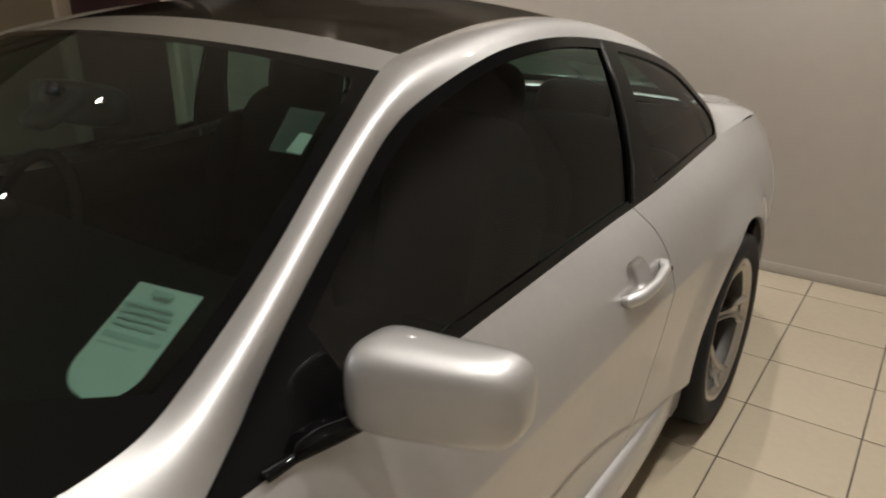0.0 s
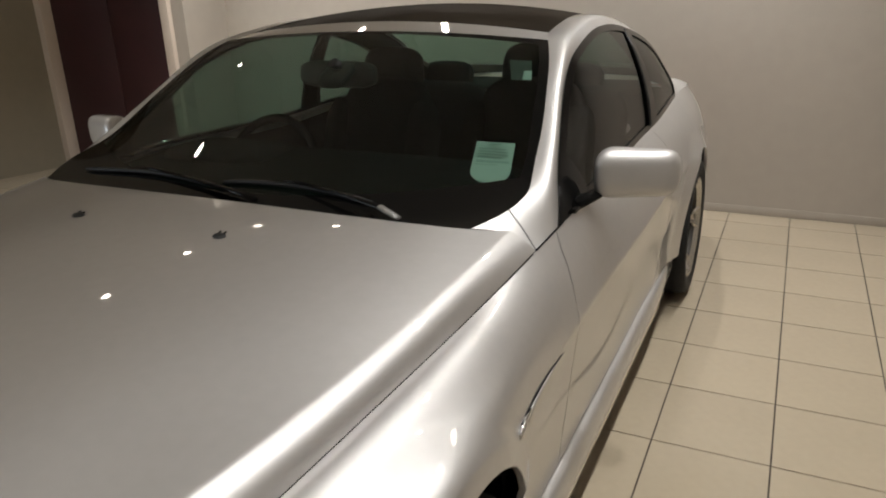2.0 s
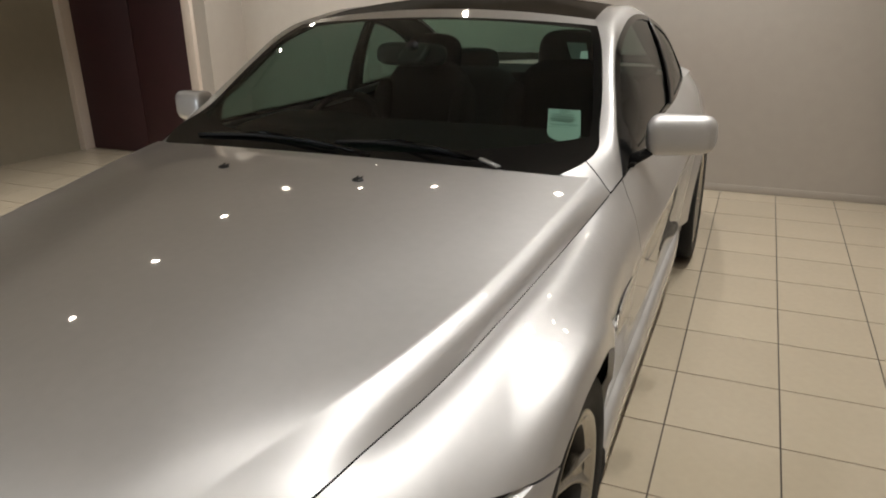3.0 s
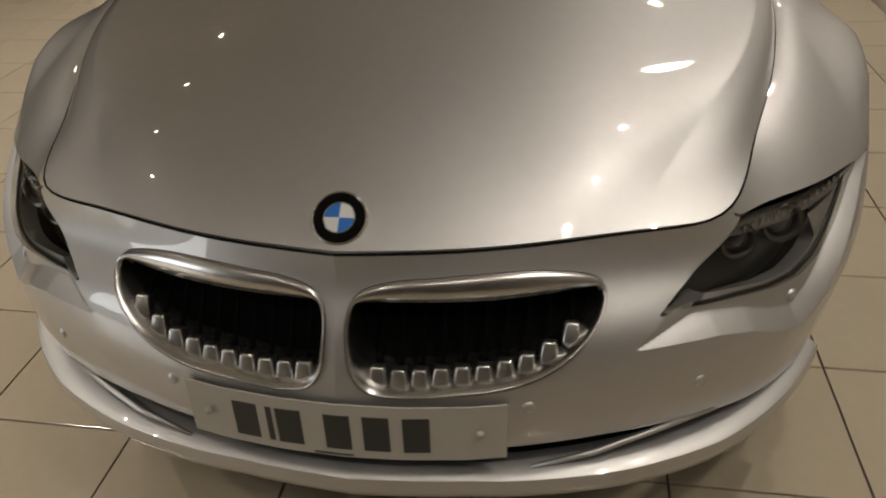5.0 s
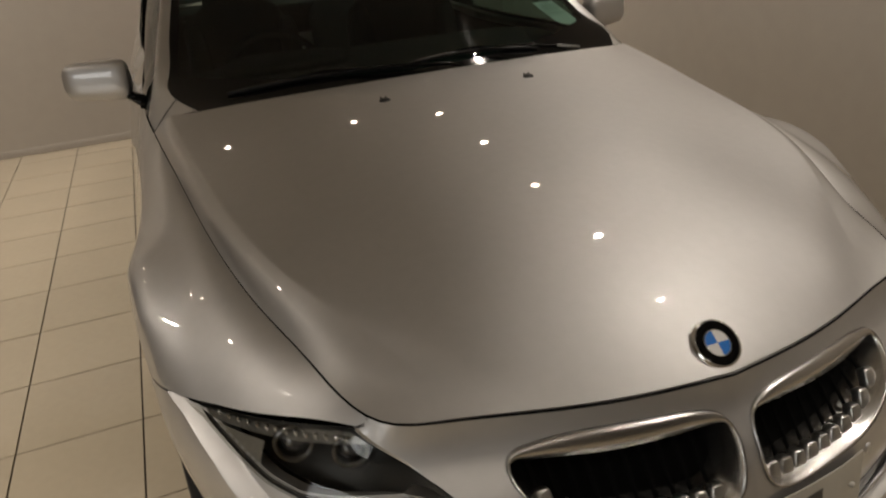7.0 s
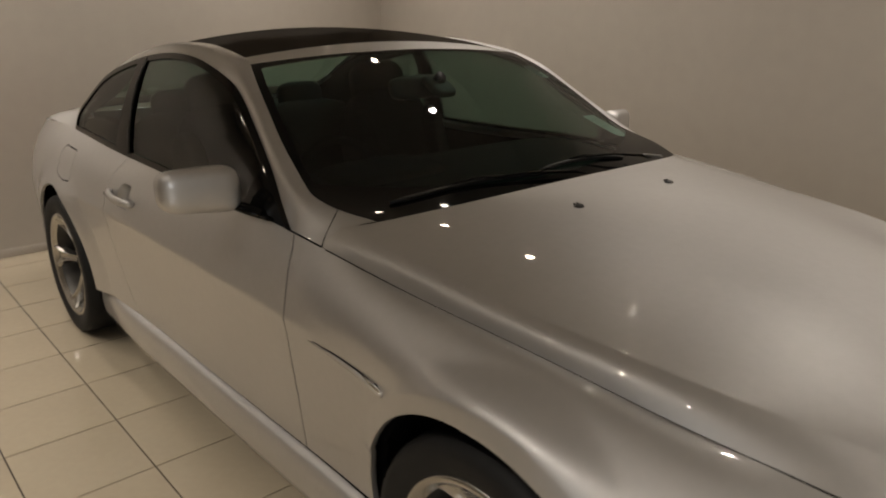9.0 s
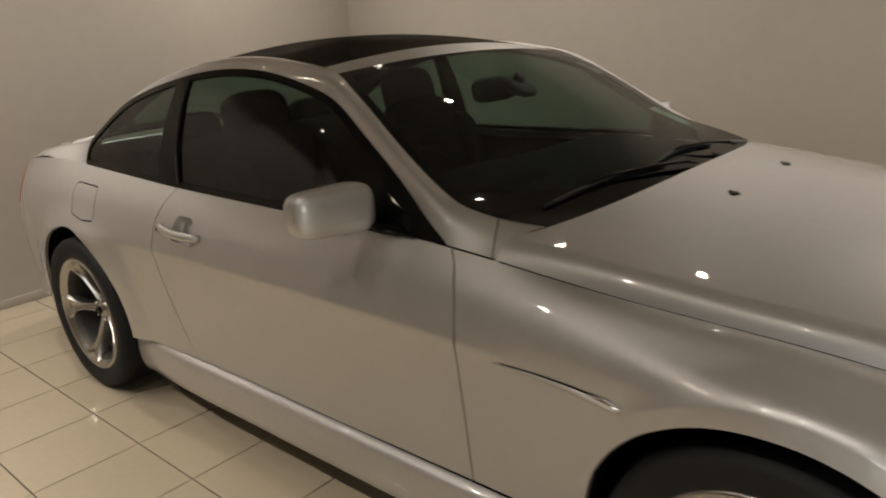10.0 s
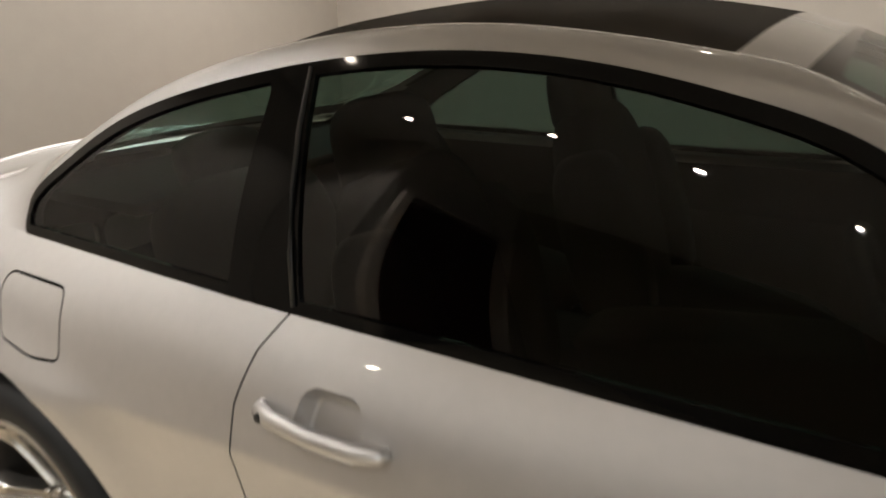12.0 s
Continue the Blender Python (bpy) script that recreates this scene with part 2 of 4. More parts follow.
def poly_field(pts, coords):
    """Signed distance (positive inside) to a closed outline in the plane that coords(points) gives."""
    a = np.asarray(pts, float)
    b = np.roll(a, -1, axis=0)

    def field(p):
        q = coords(p)
        d = b - a
        t = np.clip(((q[:, None] - a) * d).sum(2) / (d ** 2).sum(1), 0, 1)
        dist = np.linalg.norm(q[:, None] - a - t[..., None] * d, axis=2).min(1)
        cross = ((a[None, :, 1] > q[:, None, 1]) != (b[None, :, 1] > q[:, None, 1])) & (
            q[:, None, 0] < (b - a)[None, :, 0] * (q[:, None, 1] - a[None, :, 1]) / np.where(np.abs((b - a)[None, :, 1]) < 1e-9, 1e-9, (b - a)[None, :, 1]) + a[None, :, 0])
        return np.where(cross.sum(1) % 2 == 1, dist, -dist)
    return field


def rounded(pts, n=60):
    """A closed smooth outline through a few corner points."""
    a = np.asarray(pts, float)
    ext = np.concatenate([a[-3:], a, a[:3]])
    t = chords(np.c_[ext, np.zeros(len(ext))])
    q = np.linspace(t[3], t[len(a) + 3], n, endpoint=False)
    return spline(t, ext, q)


def both(*fields):
    return lambda p: np.min([f(p) for f in fields], axis=0)


def tree(g):
    return BVHTree.FromPolygons([Vector(p) for p in g.reshape(-1, 3)], grid_faces(*g.shape[:2]).tolist())


# ---- room ----
WALL_Y, WALL_X = 5.085, 2.07
# the car's own zero lies this much over the floor
RIDE = 0.018


def slab(name, corners, z0, z1, material, label, kind="structure", thick=None):
    """A wall of some thickness over a line of plan points, closed round."""
    bm = bmesh.new()
    low = [bm.verts.new((x, y, z0)) for x, y in corners]
    face = bm.faces.new(low)
    up = bmesh.ops.extrude_face_region(bm, geom=[face])["geom"]
    for v in up:
        if isinstance(v, bmesh.types.BMVert):
            v.co.z = z1
    ob = part(name, bm, material, None, "", False)
    return tagged(ob, label, kind=kind)


slab("wall_back", [(-3.35, WALL_Y), (WALL_X + 0.2, WALL_Y), (WALL_X + 0.2, WALL_Y + 0.2), (-3.35, WALL_Y + 0.2)], 0, CEILING, WALL, "cream painted wall behind the parked car")
slab("wall_side", [(WALL_X, -6.2), (WALL_X + 0.2, -6.2), (WALL_X + 0.2, WALL_Y), (WALL_X, WALL_Y)], 0, CEILING, WALL, "cream painted side wall beside the car")
slab("wall_door_pier", [(-3.35, 4.60), (-3.18, 4.60), (-3.18, WALL_Y), (-3.35, WALL_Y)], 0, CEILING, WALL, "cream painted pier beside the dark red door")
def left_x(y):
    return -4.9 - 1.6 * (4.6 - y) / 10.8


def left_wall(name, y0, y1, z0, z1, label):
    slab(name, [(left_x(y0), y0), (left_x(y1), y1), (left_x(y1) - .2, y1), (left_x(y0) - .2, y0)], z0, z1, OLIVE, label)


left_wall("wall_left", 4.6, -1.8, 0, CEILING, "darker olive-cream wall left of the dark red door")
left_wall("wall_left_front", -4.6, -6.2, 0, CEILING, "darker olive-cream wall beyond the shop window")
left_wall("wall_under_window", -1.8, -4.6, 0, 0.4, "darker olive-cream wall under the shop window")
left_wall("wall_over_window", -1.8, -4.6, 2.5, CEILING, "darker olive-cream wall above the shop window")
slab("wall_front", [(-6.7, -6.4), (WALL_X + 0.2, -6.4), (WALL_X + 0.2, -6.2), (-6.7, -6.2)], 0, CEILING, WALL, "cream painted wall opposite the car's nose")
slab("wall_over_door", [(-5.1, 4.60), (-3.35, 4.60), (-3.35, 4.80), (-5.1, 4.80)], 2.25, CEILING, WALL, "cream painted wall above the door")
slab("ceiling", [(-6.7, -6.4), (WALL_X + 0.2, -6.4), (WALL_X + 0.2, WALL_Y + 0.2), (-6.7, WALL_Y + 0.2)], CEILING, CEILING + 0.1, CEIL, "plain dull grey painted ceiling with downlights")
slab("floor", [(-6.7, -6.4), (WALL_X + 0.2, -6.4), (WALL_X + 0.2, WALL_Y + 0.2), (-6.7, WALL_Y + 0.2)], -0.1, -0.006, GROUT, "cream ceramic tiled showroom floor with dark joints")

# ---- the car's sheets ----
car = tagged(new("car"), "silver two-door coupe with dark glass roof, parked on a tiled floor", "car")
car.location.z = RIDE

SIDE = [
    # lower edge
    [(0, -.037, .372), (.25, -.009, .374), (.45, .053, .370), (.63, .146, .352), (.775, .29, .335), (.872, .50, .34), (.912, .85, .34), (.885, 1.2, .32), (.876, 1.6, .312), (.878, 2.2, .307), (.88, 2.8, .302), (.897, 3.3, .30), (.905, 3.62, .30), (.895, 3.986, .29), (.85, 4.33, .27), (.73, 4.554, .26), (.42, 4.657, .26), (0, 4.683, .26)],
    # plate height
    [(0, -.042, .44), (.25, -.015, .44), (.45, .045, .44), (.63, .135, .44), (.782, .28, .45), (.890, .50, .46), (.928, .85, .50), (.905, 1.2, .50), (.890, 1.6, .48), (.895, 2.2, .48), (.897, 2.8, .48), (.91, 3.3, .48), (.92, 3.62, .5), (.905, 3.986, .46), (.86, 4.33, .45), (.74, 4.562, .45), (.42, 4.665, .45), (0, 4.691, .45)],
    # widest line
    [(0, -.002, .58), (.25, .025, .58), (.45, .078, .575), (.62, .165, .575), (.768, .30, .585), (.887, .51, .61), (.934, .85, .705), (.912, 1.2, .70), (.903, 1.6, .71), (.912, 2.2, .72), (.912, 2.8, .72), (.918, 3.3, .71), (.922, 3.62, .70), (.905, 3.986, .69), (.865, 4.33, .68), (.74, 4.554, .67), (.42, 4.657, .67), (0, 4.683, .67)],
    # shoulder
    [(0, .035, .635), (.25, .064, .636), (.452, .132, .625), (.61, .205, .632), (.720, .335, .66), (.836, .54, .702), (.894, .85, .770), (.884, 1.2, .790), (.883, 1.6, .815), (.886, 2.2, .825), (.884, 2.8, .83), (.885, 3.3, .835), (.88, 3.62, .83), (.865, 3.986, .825), (.82, 4.33, .82), (.71, 4.528, .815), (.41, 4.627, .82), (0, 4.652, .82)],
    # bonnet edge, shut line, belt, boot edge
    [(0, .052, .697), (.25, .092, .696), (.45, .156, .695), (.578, .216, .700), (.639, .375, .727), (.694, .55, .763), (.753, .85, .815), (.790, 1.2, .850), (.832, 1.6, .905), (.830, 2.2, .921), (.812, 2.8, .921), (.812, 3.2, .935), (.788, 3.66, .943), (.785, 3.986, .945), (.755, 4.33, .92), (.66, 4.502, .905), (.40, 4.579, .905), (0, 4.605, .91)],
]
NU, NV = 900, 96


def bodied(g):
    """The sheet with its flared arches and the crease along the flank."""
    x, y, z = g[..., 0].copy(), g[..., 1], g[..., 2].copy()
    # the wing's crown, close beside the bonnet
    q = np.clip(np.hypot(x - x[:, -1:], z - z[:, -1:]) / np.interp(y, (.40, .75), (.20, .125)), 0, 1)
    z += .021 * np.sin(np.pi * q) * (1 - q) * np.clip((y - .26) / .18, 0, 1) * np.clip((1.5 - y) / .35, 0, 1)
    r = np.hypot(y - .855, z - .345)
    cap = np.interp(y, (.42, .55, .70, .85, 1.05, 1.2, 1.32), (.83, .892, .924, .937, .933, .910, .86))
    cap = cap - .10 * np.clip(r - .368, 0, .042) - .55 * np.clip(r - .410, 0, 1) - .5 * np.clip(.50 - z, 0, 1)
    k = .007
    fade = np.clip((.464 - r) / .050, 0, 1)
    grown = (k * np.logaddexp(x / k, cap / k) - x) * fade ** 2 * (3 - 2 * fade)
    x += np.where((y < 1.6) & (y > .3), np.maximum(grown, 0), 0)
    r = np.hypot(y - 3.615, z - .34)
    near = np.clip((.53 - r) / .15, 0, 1)
    x += np.where((np.abs(y - 3.615) < .55) & (x > .7), .024 * near ** 2 * (3 - 2 * near) * np.clip((.80 - z) / .12, 0, 1), 0)
    line = np.interp(y, (1.2, 1.6, 2.2, 2.8, 3.4, 4.0), (.690, .708, .718, .718, .706, .69))
    d = np.sqrt((z - line) ** 2 + .010 ** 2)
    span = np.clip((y - 1.30) / .25, 0, 1) * np.clip((3.75 - y) / .45, 0, 1)
    x += np.where(x > .6, .0135 * np.exp(-d / .045) * span, 0)
    return np.stack([x, y, z], -1)


side = bodied(loft(SIDE, NU, NV, 2))
fore = bodied(loft(SIDE, 420, 130, 2, .23))

BONNET = [
    [(0, .052, .697), (0, .11, .736), (0, .21, .782), (0, .44, .846), (0, .74, .902), (0, 1.0, .939), (0, 1.2, .959), (0, 1.375, .969)],
    [(.28, .100, .696), (.285, .150, .729), (.295, .25, .776), (.31, .46, .839), (.32, .75, .897), (.325, 1.0, .935), (.33, 1.2, .957), (.33, 1.375, .967)],
    [(.365, .127, .695), (.39, .178, .724), (.43, .27, .762), (.50, .465, .812), (.56, .75, .867), (.60, 1.0, .904), (.625, 1.2, .928), (.648, 1.421, .951)],
    [(.432, .150, .695), (.457, .202, .718), (.503, .298, .750), (.606, .485, .806), (.690, .75, .854), (.728, 1.0, .884), (.748, 1.2, .906), (.764, 1.486, .931)],
]
BAND = [
    BONNET[3],
    [(.505, .184, .698), (.525, .232, .713), (.568, .315, .740), (.652, .497, .788), (.725, .763, .835), (.758, 1.0, .866), (.776, 1.2, .886), (.792, 1.492, .907)],
    [(.578, .216, .700), (.592, .255, .707), (.616, .325, .722), (.679, .5, .755), (.742, .78, .803), (.772, 1.0, .834), (.79, 1.2, .85), (.812, 1.5, .88)],
]
# flat middle, crease, and the band that falls from it to the shut line
half = np.concatenate([loft(BONNET, 200, 84, 3)[:, :-1], loft(BAND, 200, 32, 0)], axis=1)
# level across the centre line, so that the two halves meet without a ridge
for row in half:
    k = int(np.argmax(row[:, 0] > 0.17))
    rise = (row[k + 1, 1:] - row[k - 1, 1:]) / (row[k + 1, 0] - row[k - 1, 0])
    row[:k, 1:] = row[k, 1:] - rise * ((row[k, 0] ** 2 - row[:k, 0] ** 2) / (2 * row[k, 0]))[:, None]
EDGE = spline(chords(SIDE[2]), SIDE[4], np.linspace(0, chords(SIDE[2])[-1], 4000))
EDGE = EDGE[EDGE[:, 1] < 1.56]


def pull(rim):
    """How far the points of a rim have to go to lie on the shut line."""
    d = ((rim[:, None] - EDGE[None]) ** 2).sum(2)
    return EDGE[d.argmin(1)] - rim


move = pull(half[:, -1])
far = np.linalg.norm(half - half[:, -1:], axis=2)[..., None]
half = half + move[:, None] * np.exp(-(far / 0.09) ** 2)
move = pull(half[0])
far = np.linalg.norm(half - half[:1], axis=2)[..., None]
half = half + move[None] * np.exp(-(far / 0.07) ** 2)
# a narrow even joint all round
half[:, -1] += (half[:, -3] - half[:, -1]) * 0.20
half[0] += (half[2] - half[0]) * 0.30
bonnet = np.concatenate([half[:, :0:-1] * np.array([-1, 1, 1]), half], axis=1)

# outline of the side windows, from the wing over the roof to the boot
RAIL_OUT = [(.812, 1.50, .88), (.836, 1.626, .912), (.800, 1.735, .972), (.760, 1.87, 1.06), (.722, 2.02, 1.151), (.700, 2.14, 1.226), (.688, 2.27, 1.268), (.681, 2.40, 1.296), (.675, 2.62, 1.317), (.681, 2.88, 1.303), (.698, 3.12, 1.262), (.722, 3.376, 1.186), (.75, 3.57, 1.08), (.774, 3.655, 1.0), (.788, 3.66, .944), (.785, 3.986, .945), (.755, 4.33, .92), (.66, 4.502, .905)]
# edge of windscreen, roof panel, rear window and boot lid
RAIL_IN = [(.694, 1.440, .948), (.757, 1.60, .982), (.745, 1.70, 1.012), (.718, 1.85, 1.095), (.685, 1.99, 1.183), (.655, 2.10, 1.246), (.614, 2.215, 1.296), (.588, 2.30, 1.313), (.575, 2.55, 1.346), (.565, 2.85, 1.346), (.56, 3.1, 1.314), (.565, 3.35, 1.247), (.58, 3.55, 1.165), (.595, 3.7, 1.10), (.605, 3.85, 1.052), (.61, 4.029, .995), (.59, 4.33, .950), (.50, 4.502, .945)]
TOP = spline(chords(SIDE[2]), SIDE[4], np.linspace(0, chords(SIDE[2])[-1], 2400))
FLANK = TOP[(TOP[:, 1] < 3.0)]


def belt_at(y):
    return tuple(float(np.interp(y, FLANK[600:, 1], FLANK[600:, c])) for c in (0, 1, 2))


RAIL_OUT[0], RAIL_OUT[1] = belt_at(1.50), belt_at(1.626)
MID = []
for k, (a, b) in enumerate(zip(RAIL_OUT, RAIL_IN)):
    m = (Vector(a) + Vector(b)) / 2
    bulge = 0.022 if k > 1 else 0.012
    m += Vector((0.75, -0.1 if k < 7 else 0.05, 0.62)).normalized() * bulge
    MID.append(tuple(m) if k else (.764, 1.481, .930))
rail = loft([RAIL_OUT, MID, RAIL_IN], 420, 22, 1)


def bowed(edge, centre, nu, nv, power=2.0):
    """Full-width sheet between two mirrored edges, bowed towards its centre line."""
    t = chords(np.asarray(edge))
    q = np.linspace(0, t[-1], nu)
    e, c = spline(t, edge, q), spline(t, centre, q)
    u = np.linspace(-1, 1, nv)[None, :, None]
    w = np.abs(u) ** power
    g = c[:, None] * (1 - w) + e[:, None] * w
    g[:, :, 0] = e[:, None, 0] * u[:, :, 0]
    return g


screen = bowed(RAIL_IN[0:7], [(0, 1.35, .92), (0, 1.42, .955), (0, 1.52, 1.003), (0, 1.69, 1.09), (0, 1.87, 1.182), (0, 2.03, 1.256), (0, 2.195, 1.325)], 60, 60)
header = bowed(RAIL_IN[6:8], [(0, 2.195, 1.326), (0, 2.285, 1.353)], 8, 50)
roof = bowed(RAIL_IN[7:11], [(0, 2.285, 1.353), (0, 2.52, 1.388), (0, 2.85, 1.397), (0, 3.12, 1.369)], 50, 50)
rear = bowed(RAIL_IN[10:15], [(0, 3.12, 1.369), (0, 3.38, 1.296), (0, 3.6, 1.20), (0, 3.78, 1.125), (0, 3.943, 1.05)], 40, 40)
boot = bowed(RAIL_IN[14:18], [(0, 3.943, 1.05), (0, 4.115, 1.0), (0, 4.373, .968), (0, 4.571, .962)], 40, 40)

# ---- body panels ----
FRONT, REAR = 0.855, 3.615


def arches(p):
    return np.minimum(np.hypot(p[:, 1] - FRONT, p[:, 2] - 0.345) - 0.368, np.hypot(p[:, 1] - REAR, p[:, 2] - 0.333) - 0.374)


def door_front(p):
    return p[:, 1] - np.interp(p[:, 2], (.30, .72, .80, .87, .905, .93), (1.548, 1.556, 1.568, 1.592, 1.615, 1.64))


def door_rear(p):
    return np.interp(p[:, 2], (.30, .364, .476, .60, .70, .79, .872, .93, .96), (2.80, 2.852, 2.893, 2.927, 2.943, 2.943, 2.922, 2.885, 2.855)) - p[:, 1]


def wing_seam(p):
    """Height over the joint between wing and front bumper, which follows the top of the headlight."""
    return p[:, 2] - np.interp(p[:, 0] + p[:, 1], (.79, .817, .84, 1.0, 1.12, 1.25, 1.40, 1.55), (.9, .686, .678, .669, .662, .655, .643, .632))


def ahead(p):
    return 1.15 - p[:, 1]


def tail_front(p):
    return p[:, 1] - np.interp(p[:, 2], (.25, .6, .75, .95), (4.03, 4.03, 4.24, 4.42))


def neg(f):
    return lambda p: -f(p)


def round_u(p):
    return np.stack([p[:, 0] + p[:, 1], p[:, 2]], 1)


def front_view(p):
    return np.stack([p[:, 0], p[:, 2]], 1)


def side_view(p):
    return np.stack([p[:, 1], p[:, 2]], 1)


# recess of the headlight, with a ledge below the lens
POCKET = poly_field([(.50, .541), (.60, .537), (.70, .531), (.79, .516), (.88, .488), (.96, .470), (1.03, .487), (1.12, .53), (1.22, .575), (1.36, .622), (1.45, .64), (1.45, .80), (.90, .80), (.838, .682)], round_u)
LENS = poly_field([(.580, .581), (.66, .581), (.78, .574), (.88, .565), (.97, .563), (1.06, .575), (1.17, .600), (1.30, .629), (1.40, .641), (1.25, .6525), (1.12, .6595), (1.0, .6665), (.87, .674), (.855, .671), (.79, .650), (.70, .620), (.63, .598)], round_u)
flat = side.reshape(-1, 3)
out = normals(side).reshape(-1, 3)
SIGN = np.sign(out[(NU // 2 * NV) + NV // 2, 0])


def snapped(g, field):
    """The sheet with a row of its points drawn onto the field's edge, so that a crease can run there."""
    f = field(g.reshape(-1, 3)).reshape(g.shape[:2])
    h = g.copy()
    for axis in (0, 1):
        a, b = (f[:-1], f[1:]) if axis == 0 else (f[:, :-1], f[:, 1:])
        p, q = (g[:-1], g[1:]) if axis == 0 else (g[:, :-1], g[:, 1:])
        hp, hq = (h[:-1], h[1:]) if axis == 0 else (h[:, :-1], h[:, 1:])
        w = a / np.where(np.abs(a - b) < 1e-9, 1e-9, a - b)
        cut = (a * b < 0)
        spot = p + (q - p) * w[..., None]
        hp[cut & (w <= .5)] = spot[cut & (w <= .5)]
        hq[cut & (w > .5)] = spot[cut & (w > .5)]
    return h


fore = snapped(fore, POCKET)
tip = fore.reshape(-1, 3)
deep = np.clip(POCKET(tip) * 0.75, 0, 0.026) * (tip[:, 1] < 1.2) * (wing_seam(tip) < 0.02)
nose = (tip - normals(fore).reshape(-1, 3) * SIGN * deep[:, None]).reshape(fore.shape)

KIDNEY = rounded([(.016, .57), (.017, .61), (.03, .634), (.058, .648), (.14, .658), (.23, .661), (.30, .657), (.36, .645), (.391, .631), (.401, .613), (.393, .59), (.37, .562), (.34, .536), (.30, .515), (.25, .501), (.17, .493), (.09, .491), (.05, .498), (.03, .515), (.02, .54)], 90)
kidney = poly_field(KIDNEY, front_view)


def rounded_corners(pts, r, n=5):
    """A closed outline with straight sides and round corners."""
    a = np.asarray(pts, float)
    done = []
    for p, q, w in zip(np.roll(a, 1, 0), a, np.roll(a, -1, 0)):
        u, v = (p - q) / np.linalg.norm(p - q), (w - q) / np.linalg.norm(w - q)
        for k in np.linspace(0, 1, n):
            done.append(q + r * (u * (1 - k) ** 2 + v * k ** 2))
    return np.array(done)


FLAP = rounded_corners([(3.436, .879), (3.640, .881), (3.652, .850), (3.602, .765), (3.49, .749), (3.398, .756)], .022)
flap = poly_field(FLAP, side_view)
BOWL = rounded_corners([(2.690, .760), (2.704, .846), (2.812, .846), (2.826, .760)], .030)
bowl = poly_field(BOWL, side_view)
# hollow behind the door handle
doors = loft(SIDE, 3200, 170, 2)
doors = bodied(doors[(doors[:, 85, 1] > 1.2) & (doors[:, 85, 1] < 3.1)])
drawn = snapped(doors, bowl)
inset = np.clip(bowl(drawn.reshape(-1, 3)) / 0.016, 0, 1).reshape(drawn.shape[:2])
flank = drawn - normals(doors) * SIGN * (0.034 * (1 - (1 - inset) ** 2.2))[..., None]

for s in (1, -1):
    panel("front_wing", side, both(arches, neg(door_front), lambda p: np.maximum(wing_seam(p) - 0.0015, p[:, 1] - FRONT)), PAINT, car, s, 0.0022, out=SIGN)
    panel("door", flank, both(door_front, door_rear), PAINT, car, s, 0.0022, out=SIGN)
    panel("rear_quarter", side, both(arches, neg(door_rear), neg(tail_front), *([neg(flap)] if s < 0 else [])), PAINT, car, s, 0.0022, out=SIGN)
    panel("rear_bumper", side, tail_front, PAINT, car, s, 0.001, out=SIGN)
    panel("front_bumper", nose, both(arches, ahead, neg(wing_seam), neg(kidney), neg(LENS)), PAINT, car, s, 0.0012, 0.03, out=SIGN, whole=True, crisp=19)
    panel("body_shell", side, both(arches, lambda p: kidney(p) * -1 - 0.002, lambda p: -LENS(p) - 0.002), DARK, car, s, 0, 0, offset=-0.045, out=SIGN)
    panel("roof_rail", rail, None, PAINT, car, s, 0, 0.0)
fuel = panel("fuel_flap", side, flap, PAINT, car, -1, 0.003, 0.012, "silver fuel flap with a dark joint round it", out=SIGN)
panel("bonnet", bonnet, None, PAINT, car, 1, 0, 0.016, out=np.sign(normals(bonnet)[60, 100, 2]))
sheet("header", header, PAINT, car)
sheet("roof_panel", roof, ROOF, car, label="dark tinted glass roof panel")
sheet("boot_lid", boot, PAINT, car)

# ---- windows ----
def screen_side(p):
    return np.interp(p[:, 2], [q[2] for q in RAIL_IN[:7]], [q[0] for q in RAIL_IN[:7]]) - np.abs(p[:, 0])


def screen_band(p):
    x = np.clip(np.abs(p[:, 0]) / 0.62, 0, 1.2) ** 2
    return np.minimum(np.minimum(screen_side(p) - 0.026, 1.318 - 0.036 * x - p[:, 2]), p[:, 2] - 0.968 - 0.03 * x)


UP = np.sign(normals(screen)[30, 30, 2])
panel("windscreen", screen, screen_band, GLASS, car, 1, 0, 0, "raked windscreen of green tinted glass", out=UP)
panel("windscreen_border", screen, neg(screen_band), GLOSS_BLACK, car, 1, 0, 0, out=UP, offset=0.0005)
panel("rear_window", rear, None, GLASS, car, 1, 0, 0)

GLASS_TOP = np.asarray(RAIL_OUT[1:15])
BELT = np.asarray(SIDE[4])
ys = np.linspace(1.628, 3.6595, 190)
top = spline(chords(GLASS_TOP), GLASS_TOP, np.linspace(0, chords(GLASS_TOP)[-1], 600))
k = int(np.argmax(top[:, 1]))
hi = np.stack([np.interp(ys, top[:k + 1, 1], top[:k + 1, c]) for c in (0, 1, 2)], 1)
low = spline(chords(SIDE[2]), BELT, np.linspace(0, chords(SIDE[2])[-1], 900))
low = low[(low[:, 1] > 1.4) & (low[:, 1] < 3.9)]
lo = np.stack([np.interp(ys, low[:, 1], low[:, c]) for c in (0, 1, 2)], 1)
w = np.linspace(-0.02, 1, 46)[None, :, None]
light = lo[:, None] * (1 - w) + hi[:, None] * w
light[:, :, 0] += 0.24 * (w[:, :, 0] * (1 - w[:, :, 0])) * (hi[:, 2] - lo[:, 2])[:, None]
OUTLINE = np.concatenate([top[::12, 1:], lo[::-8, 1:]])
opening = poly_field(OUTLINE, side_view)


